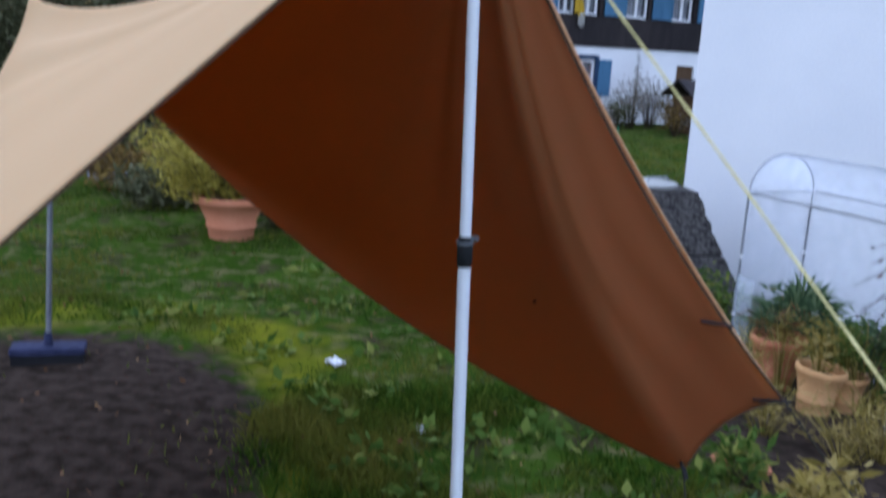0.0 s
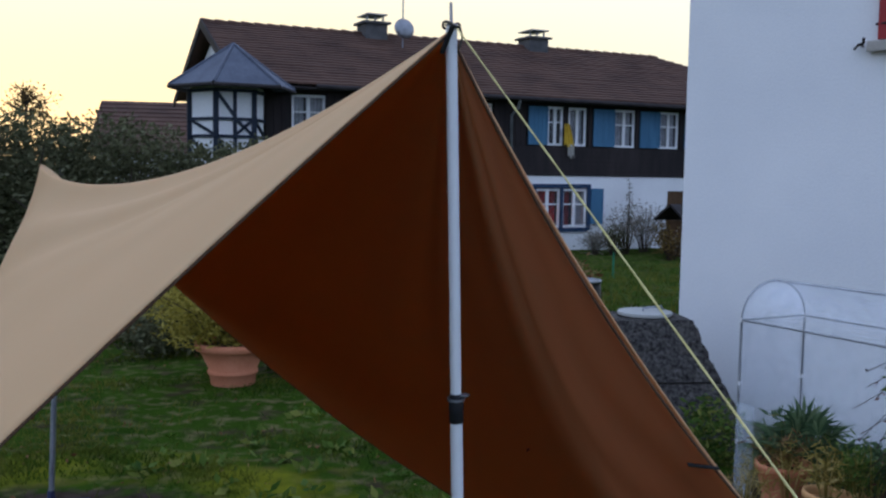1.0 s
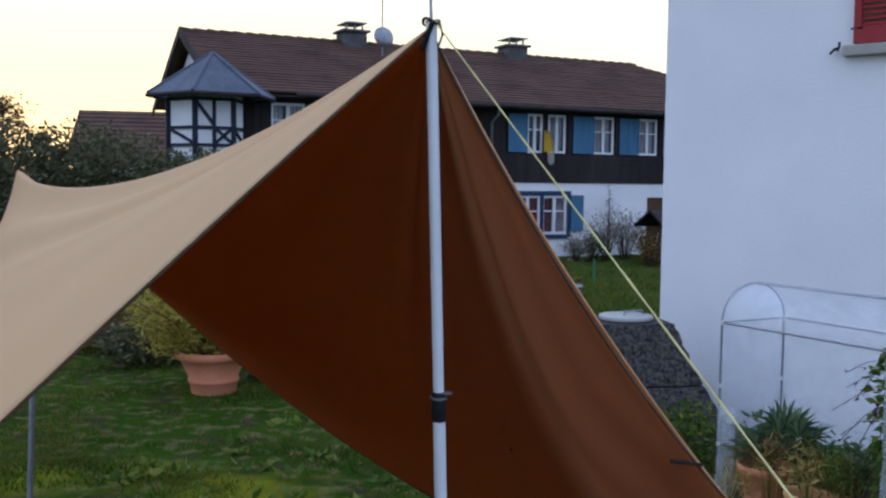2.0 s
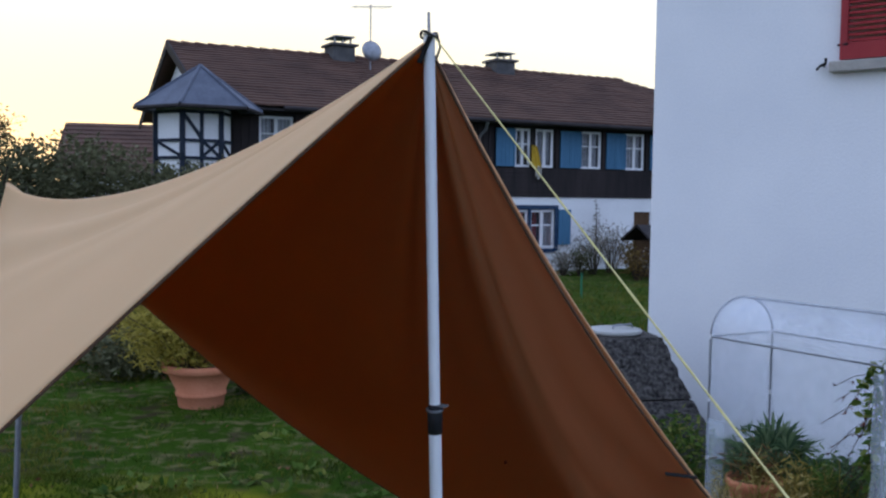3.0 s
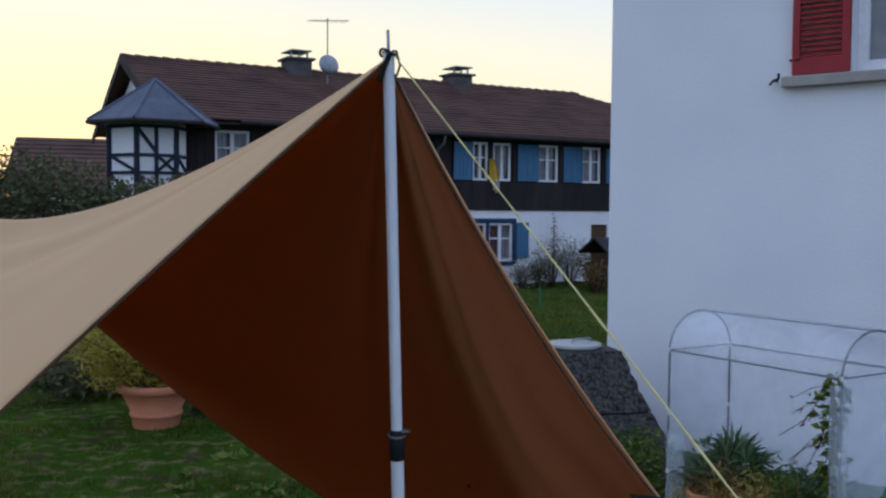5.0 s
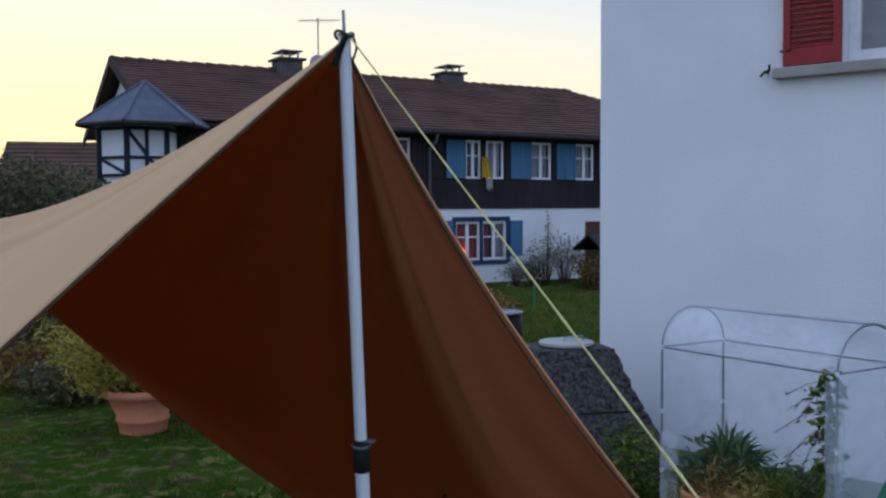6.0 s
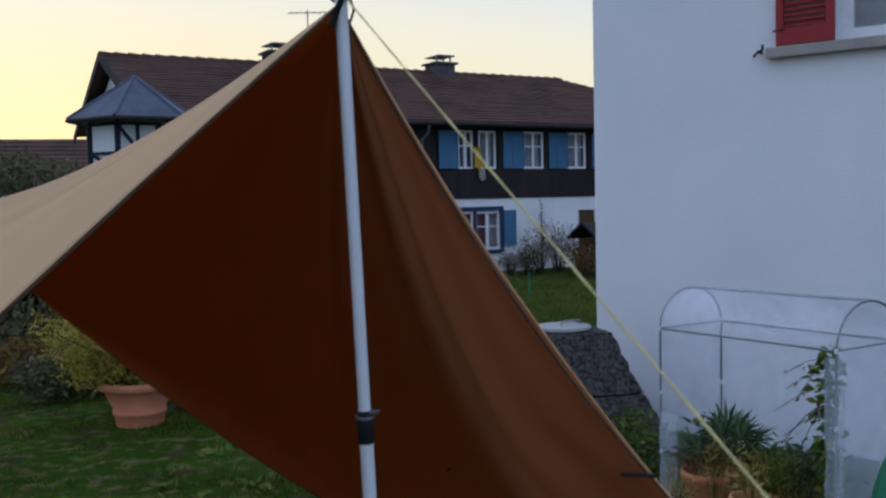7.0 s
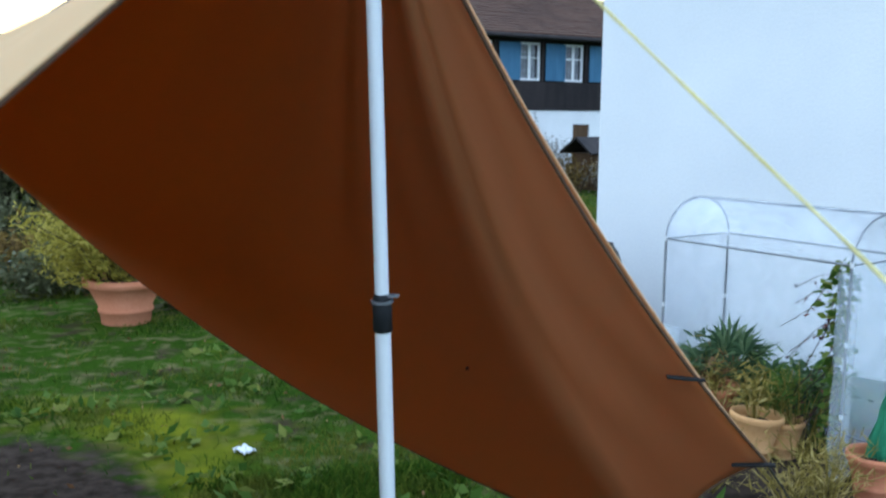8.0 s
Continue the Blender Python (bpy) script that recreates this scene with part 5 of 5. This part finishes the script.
# ---------------------------------------------------------------- litter on the lawn
def build_litter():
    for x, y, s, rot, mt, lab in ((-0.48, 4.3, 0.05, 2.2, "paper", "crumpled white paper scrap on the grass"), (-0.05, 3.6, 0.035, 1.6, "paper", "small white paper scrap on the grass")):
        bm = bmesh.new()
        n = 8
        g = [[bm.verts.new(((i / n - 0.5) * 2 * s, (j / n - 0.5) * 1.2 * s, 0.012 + 0.022 * noise.noise((i * 0.9, j * 0.9, x)))) for j in range(n + 1)] for i in range(n + 1)]
        for i in range(n):
            for j in range(n):
                bm.faces.new((g[i][j], g[i + 1][j], g[i + 1][j + 1], g[i][j + 1]))
        ob = part("paper_scrap", bm, M[mt])
        ob.modifiers.new("thick", "SOLIDIFY").thickness = 0.002
        ob.matrix_basis = Matrix.Translation((x, y, ground_z(x, y) + 0.005)) @ Matrix.Rotation(rot, 4, "Z")
        tagged(ob, lab, "paper", "paper scraps")
    for i, (x, y, w, d) in enumerate(((-2.75, 9.2, 0.5, 0.35), (-2.1, 9.3, 0.45, 0.3), (-3.3, 9.4, 0.45, 0.35))):
        bm = bmesh.new()
        box(bm, -w / 2, w / 2, -d / 2, d / 2, -0.03, 0.035, Matrix.Rotation(0.2 * i, 4, "Z"))
        ob = part("path_slab", bm, M["stone"], None, bevel=0.01)
        ob.location = (x, y, ground_z(x, y))
        tagged(ob, "grey stone paving slab set in the lawn", "paving slab", "path slabs")
    rng = random.Random(12)
    bm = bmesh.new()
    lv = []
    for i in range(450):
        x, y = rng.uniform(-3.0, 1.6), rng.uniform(2.4, 8.5)
        lv.append((x, y, ground_z(x, y) + 0.035))
    ob = leaves("fallen_leaves", np.array(lv), 0.026, M["brown_leaf"], None, 13, 0.5, 0.3)
    tagged(ob, "dry fallen leaves scattered over the lawn", "leaves", kind="stuff")
    bm.free()
    # weeds with broad leaves along the tarp's edge
    rng = random.Random(31)
    lv = []
    for i in range(95):
        x = rng.uniform(-1.6, 1.25)
        y = 3.0 + 0.55 * (0.7 - x) + rng.gauss(0.25, 0.4) + (rng.random() < 0.3) * rng.uniform(0, 2.0)
        if bare_at(x, y) > 0.2 and x < 0.6:
            continue
        lv += [(x + rng.gauss(0, 0.03), y + rng.gauss(0, 0.03), ground_z(x, y) + 0.01 + 0.02 * rng.random()) for _ in range(9)]
    ob = leaves("lawn_weeds", np.array(lv), 0.06, M["herb"], None, 32, 0.55, -0.1)
    tagged(ob, "broad-leaved green weeds in the lawn", "weeds", kind="stuff")
    # withered leaf caught on the cloth
    ob = leaves("stuck_leaf", np.array([(0, 0, 0), (0.005, 0, 0.001), (0.01, -0.001, -0.002)]), 0.022, M["red_leaf"], None, 33, 0.5)
    ob.location = (0.158, 1.797, 1.05)
    tagged(ob, "withered dark leaf caught on the tarp", "leaf")
    # stones in the bed
    for i in range(16):
        x, y = rng.uniform(0.95, 1.75), rng.uniform(2.5, 3.6)
        bm = bmesh.new()
        bmesh.ops.create_icosphere(bm, subdivisions=2, radius=rng.uniform(0.02, 0.05))
        for v in bm.verts:
            v.co = v.co * (1 + 0.35 * noise.noise(v.co * 22 + Vector((i, 0, 0))))
            v.co.z *= 0.6
        ob = part("bed_stone", bm, M["stone"] if i % 3 else M["terracotta"])
        ob.location = (x, y, ground_z(x, y) + 0.008)
        tagged(ob, "small stone lying in the planting bed", "stone", "bed stones")


build_litter()


# ---------------------------------------------------------------- distance: hedge, shrubs, trees, neighbour's roof
def build_distance():
    for i, (x, y, rx, ry, h) in enumerate(((-9.2, 13.0, 1.7, 1.0, 2.5), (-7.3, 12.6, 1.6, 1.0, 2.35), (-5.6, 12.4, 1.5, 0.9, 2.35), (-4.2, 12.2, 1.5, 0.9, 2.3), (-2.8, 12.6, 1.3, 0.9, 2.05), (-1.6, 13.5, 1.1, 0.8, 1.5))):
        z = ground_z(x, y)
        hd = empty("hedge_bush", Matrix.Translation((x, y, z)), "dense dark green hedge bush at the garden edge", "hedge", "hedge bushes")
        st, tips = stems("stalk_clump", 0, 0, 0, 26, h * 0.85, rx * 0.8, M["bark"], hd, 200 + i, 0.02)
        pts = np.concatenate([blob_points(21000, (0, 0, h * 0.5), (rx, ry, h * 0.53), 210 + i, 0.3, 1.8, 0.18, flat=0.02), tips + np.random.default_rng(i).normal(scale=0.12, size=tips.shape)])
        leaves("foliage", pts, 0.075, M["hedge"], hd, 220 + i, 0.45)
    # low planting behind the planter
    for i, (x, y, r, h, mt) in enumerate(((-2.4, 7.9, 0.35, 0.4, "hedge"), (-2.9, 8.6, 0.4, 0.45, "twig"), (-1.95, 8.2, 0.35, 0.45, "hedge"), (-3.6, 9.9, 0.6, 0.7, "hedge"), (-2.6, 10.2, 0.7, 0.9, "twig"), (-1.2, 7.5, 0.3, 0.3, "hedge"), (-4.6, 10.5, 0.8, 0.9, "hedge"))):
        z = ground_z(x, y)
        pts = blob_points(900, (0, 0, h * 0.45), (r, r, h * 0.55), 240 + i, 0.3, 1.6, 0.4, flat=0.0)
        ob = leaves("garden_shrub", pts, 0.08, M[mt], None, 250 + i, 0.35)
        ob.location = (x, y, z)
        tagged(ob, "low autumn shrub near the planter", "shrub", "low shrubs")
    # roses and stalks in front of the far house
    m = FAR
    for i, (a, d, h, r, mt) in enumerate(((0.25, -1.6, 1.3, 0.5, "rose"), (1.2, -1.3, 1.5, 0.6, "rose"), (2.0, -1.5, 1.25, 0.6, "twig"), (2.6, -1.2, 1.1, 0.5, "rose"), (-0.4, -1.8, 0.8, 0.4, "hedge"), (-0.9, -1.6, 0.6, 0.4, "rose"), (1.6, -2.2, 0.8, 0.5, "twig"), (2.2, -2.3, 0.7, 0.5, "twig"), (0.35, -3.6, 0.8, 0.5, "twig"), (0.8, -4.2, 0.85, 0.5, "rose"), (1.2, -4.3, 0.7, 0.5, "twig"))):
        p = m @ Vector((a, d, 0))
        z = ground_z(p.x, p.y)
        pl = empty("rose_bush", Matrix.Translation((p.x, p.y, z)), "bare greyish rose bush before the house wall", "shrub", "house border shrubs")
        st, tips = stems("stalk_clump", 0, 0, 0, 24, h, r, M["bark"], pl, 300 + i, 0.012)
        rg = np.random.default_rng(310 + i)
        pts = np.concatenate([tips + rg.normal(scale=0.14, size=tips.shape) for _ in range(9)])
        pts[:, 2] = np.maximum(pts[:, 2], 0.02)
        leaves("foliage", pts, 0.075, M[mt], pl, 320 + i, 0.4)
    p = m @ Vector((1.35, -0.25, 0))
    cl = empty("climbing_rose", Matrix.Translation((p.x, p.y, ground_z(p.x, p.y))), "thin climbing rose against the white wall", "shrub")
    st, tips = stems("stalk_clump", 0, 0, 0, 4, 2.3, 0.12, M["bark"], cl, 350, 0.012, 0.1)
    leaves("foliage", np.concatenate([tips + np.random.default_rng(9).normal(scale=0.06, size=tips.shape) for _ in range(6)]), 0.08, M["rose"], cl, 351, 0.5)
    # small well-house roof by the far house
    p = m @ Vector((1.72, -2.9, 0))
    z = ground_z(p.x, p.y)
    hut = empty("garden_hut", Matrix.Translation((p.x, p.y, z)) @ Matrix.Rotation(math.atan2(0.432, 0.902), 4, "Z"), "small dark wooden garden hut with a shingled roof", "hut")
    bm = bmesh.new()
    box(bm, -0.55, 0.6, -0.5, 0.5, -0.1, 1.05)
    part("timber_box", bm, M["wood"], hut)
    for s in (1, -1):
        bm = bmesh.new()
        box(bm, -0.9, 0.9, 0.0, 0.85, -0.03, 0.03, Matrix.Translation((0, 0, 1.52)) @ Matrix.Rotation(radians(-32 * s), 4, "X") @ Matrix.Scale(s, 4, (0, 1, 0)))
        part("roof_side", bm, M["verge"], hut)
    # barrel and leaf heap on the lawn
    bx, by = 1.6, 10.0
    bz = ground_z(bx, by)
    bar = empty("rain_barrel", Matrix.Translation((bx - 0.12, by, bz)), "dark rain barrel with a pale rim on the lawn", "barrel")
    bm = bmesh.new()
    lathe(bm, [(0.16, 0.0), (0.19, 0.15), (0.2, 0.35), (0.185, 0.53), (0.17, 0.53), (0.165, 0.1)], 24)
    part("body", bm, M["black"], bar)
    bm = bmesh.new()
    lathe(bm, [(0.175, 0.525), (0.2, 0.53), (0.2, 0.555), (0.175, 0.56), (0.17, 0.54)], 24)
    part("rim", bm, M["metal"], bar)
    pts = blob_points(1100, (0, 0, 0.3), (0.4, 0.4, 0.42), 360, 0.3, flat=0.0)
    ob = leaves("withered_bush", pts, 0.07, M["brown_leaf"], None, 361, 0.4)
    ob.location = (1.45, 10.9, ground_z(1.45, 10.9))
    tagged(ob, "withered brown hydrangea bush on the lawn", "bush")
    bm = bmesh.new()
    tube(bm, [(0, 0, 0), (0, 0, 0.55)], 0.02, 6)
    ob = part("garden_stake", bm, M["green_plastic"])
    ob.location = (3.6, 20.0, ground_z(3.6, 20.0))
    tagged(ob, "thin green garden stake standing in the lawn", "stake")
    # cloths on the window sill
    cl = empty("hung_cloth", FAR @ Matrix.Translation((-0.92, -0.1, 2.45)), "yellow cloth hung out of the upper window", "cloth")
    for name, x0, x1, z0, z1, mt in (("yellow_cloth", -0.17, 0.2, -0.02, 0.62, "yellow_cloth"), ("grey_cloth", -0.02, 0.22, -0.36, 0.0, "grey_cloth")):
        bm = bmesh.new()
        n = 12
        g = [[bm.verts.new((x0 + (x1 - x0) * i / n * (1.0 - 0.55 * (j / n) ** 2 if mt == "yellow_cloth" else 1.0), -0.03 + 0.03 * math.sin(i * 1.7), z0 + (z1 - z0) * j / n + 0.05 * math.sin(i * 0.9))) for j in range(n + 1)] for i in range(n + 1)]
        for i in range(n):
            for j in range(n):
                bm.faces.new((g[i][j], g[i + 1][j], g[i + 1][j + 1], g[i][j + 1]))
        ob = part(name, bm, M[mt], cl)
        ob.modifiers.new("thick", "SOLIDIFY").thickness = 0.01
    # table lamp behind the lower window
    lp = empty("table_lamp", FAR @ Matrix.Translation((-1.72, 0.22, -0.12)), "lit orange table lamp behind the window", "lamp")
    bm = bmesh.new()
    lathe(bm, [(0.09, 0.0), (0.09, 0.02), (0.03, 0.04), (0.025, 0.16)], 16)
    part("base", bm, M["wood"], lp)
    bm = bmesh.new()
    lathe(bm, [(0.17, 0.14), (0.19, 0.2), (0.16, 0.33), (0.1, 0.41)], 18)
    part("shade", bm, M["lamp"], lp)
    # neighbour's roof behind the hedge
    nb = empty("neighbour_house", Matrix.Translation((-10.35, 36, -1.2)) @ Matrix.Rotation(radians(12), 4, "Z"), "neighbouring house with a low red-brown roof", "house")
    bm = bmesh.new()
    box(bm, -2.7, 2.7, 0.5, 7.5, -0.2, 3.4)
    part("wall", bm, M["far_plaster"], nb)
    for s in (0, 1):
        for i in range(12):
            bm = bmesh.new()
            f0, f1 = i / 12, (i + 1.1) / 12
            ya, yb = (-0.2 + 4.2 * f0, -0.2 + 4.2 * min(f1, 1))
            if s:
                ya, yb = 8 - ya, 8 - yb
            za, zb = 3.3 + 2.15 * f0, 3.3 + 2.15 * min(f1, 1)
            v = [bm.verts.new(q) for q in ((-3, ya, za + 0.05), (3, ya, za + 0.05), (3, yb, zb), (-3, yb, zb), (-3, ya, za - 0.03), (3, ya, za - 0.03))]
            bm.faces.new(v[:4])
            bm.faces.new((v[4], v[5], v[1], v[0]))
            part("tile_course", bm, M["tiles"], nb)
    # bare-topped trees against the glow
    for i, (x, y, h, r) in enumerate(((-13.6, 26, 4.6, 1.3), (-11.9, 27, 4.3, 1.2), (-15.3, 28, 4.9, 1.5), (-10.3, 26, 3.6, 1.0), (-17.5, 27, 4.4, 1.6))):
        z = ground_z(x, y)
        tr = empty("autumn_tree", Matrix.Translation((x, y, z)), "thinly leaved autumn tree beyond the hedge", "tree", "far trees")
        rng = random.Random(400 + i)
        bm = bmesh.new()
        tube(bm, [(0, 0, 0), (0.05, 0, h * 0.4), (0.0, 0.05, h * 0.8), (0.1, 0, h)], [0.12, 0.09, 0.05, 0.015], 7)
        tips = []
        for k in range(34):
            f = rng.uniform(0.25, 0.97)
            a = rng.random() * 6.283
            ln = r * (1.15 - f) * rng.uniform(0.6, 1.3) + 0.25
            p0 = Vector((0.03, 0.02, h * f))
            p1 = p0 + Vector((math.cos(a) * ln, math.sin(a) * ln, ln * 0.55))
            tube(bm, [p0, p0.lerp(p1, 0.5) + Vector((0, 0, 0.05)), p1], [0.03, 0.02, 0.008], 5)
            for _ in range(5):
                q0 = p0.lerp(p1, rng.uniform(0.3, 1))
                q1 = q0 + Vector((rng.gauss(0, 0.25), rng.gauss(0, 0.25), rng.uniform(0.05, 0.4)))
                tube(bm, [q0, q1], [0.012, 0.005], 4)
                tips += [q0.lerp(q1, e) for e in (0.3, 0.6, 1.0)]
        part("trunk", bm, M["bark"], tr)
        rg = np.random.default_rng(i)
        tp = np.array([tuple(t) for t in tips])
        pts = np.concatenate([tp + rg.normal(scale=0.09, size=tp.shape) for _ in range(3)] + [blob_points(900, (0, 0, h * 0.4), (r * 0.9, r * 0.9, h * 0.32), 420 + i, 0.4, 2.0, 0.4)])
        leaves("crown", pts, 0.1, M["twig"], tr, 430 + i, 0.45)


build_distance()


# ---------------------------------------------------------------- grass
def build_grass():
    rng = np.random.default_rng(77)
    def patch(n, x0, x1, y0, y1, h, seed):
        r = np.random.default_rng(seed)
        xy = np.stack([r.uniform(x0, x1, n), r.uniform(y0, y1, n)], 1)
        keep = []
        for x, y in xy:
            b = bare_at(x, y)
            k = 0.5 + 0.5 * noise.noise((x * 1.8, y * 1.8, 0.5))
            keep.append(r.random() > b * 0.97 and r.random() < 0.05 + 1.1 * smooth(k, 0.4, 0.75))
        xy = xy[np.array(keep)]
        m = len(xy)
        z = np.array([ground_z(x, y) for x, y in xy]) - 0.005
        tall = np.array([0.55 + 0.9 * max(0.0, 0.5 + noise.noise((x * 2.2, y * 2.2, 9.0))) for x, y in xy])
        base = np.concatenate([xy, z[:, None]], 1)
        a = r.uniform(0, 6.283, m)
        w = np.stack([np.cos(a), np.sin(a), 0 * a], 1) * (h * 0.06 + 0.001 * 1)
        lean = np.stack([r.normal(0, 0.5, m), r.normal(0, 0.5, m), np.ones(m)], 1) * (h * tall * r.uniform(0.5, 1.2, m))[:, None]
        mid = base + lean * 0.55
        mid[:, 2] += 0.12 * h
        v = np.stack([base - w, base + w, mid + w * 0.7, base + lean, mid - w * 0.7], 1).reshape(-1, 3)
        return v, m
    vs, n = [], 0
    for args in ((62000, -3.6, 1.5, 2.3, 6.0, 0.034, 1), (34000, -0.75, 1.1, 2.2, 4.0, 0.05, 4), (50000, -4.2, 1.8, 5.0, 11.0, 0.045, 2), (26000, -4, 7.5, 10.5, 26.0, 0.1, 3)):
        v, m = patch(*args)
        vs.append(v)
        n += m
    v = np.concatenate(vs)
    f = np.arange(5 * n).reshape(-1, 5)
    me = bpy.data.meshes.new("grass")
    me.from_pydata(v.tolist(), [], f.tolist())
    me.materials.append(M["grass"])
    tagged(new("grass", me), "uneven mossy lawn grass with yellow tufts", "grass", kind="stuff")


build_grass()
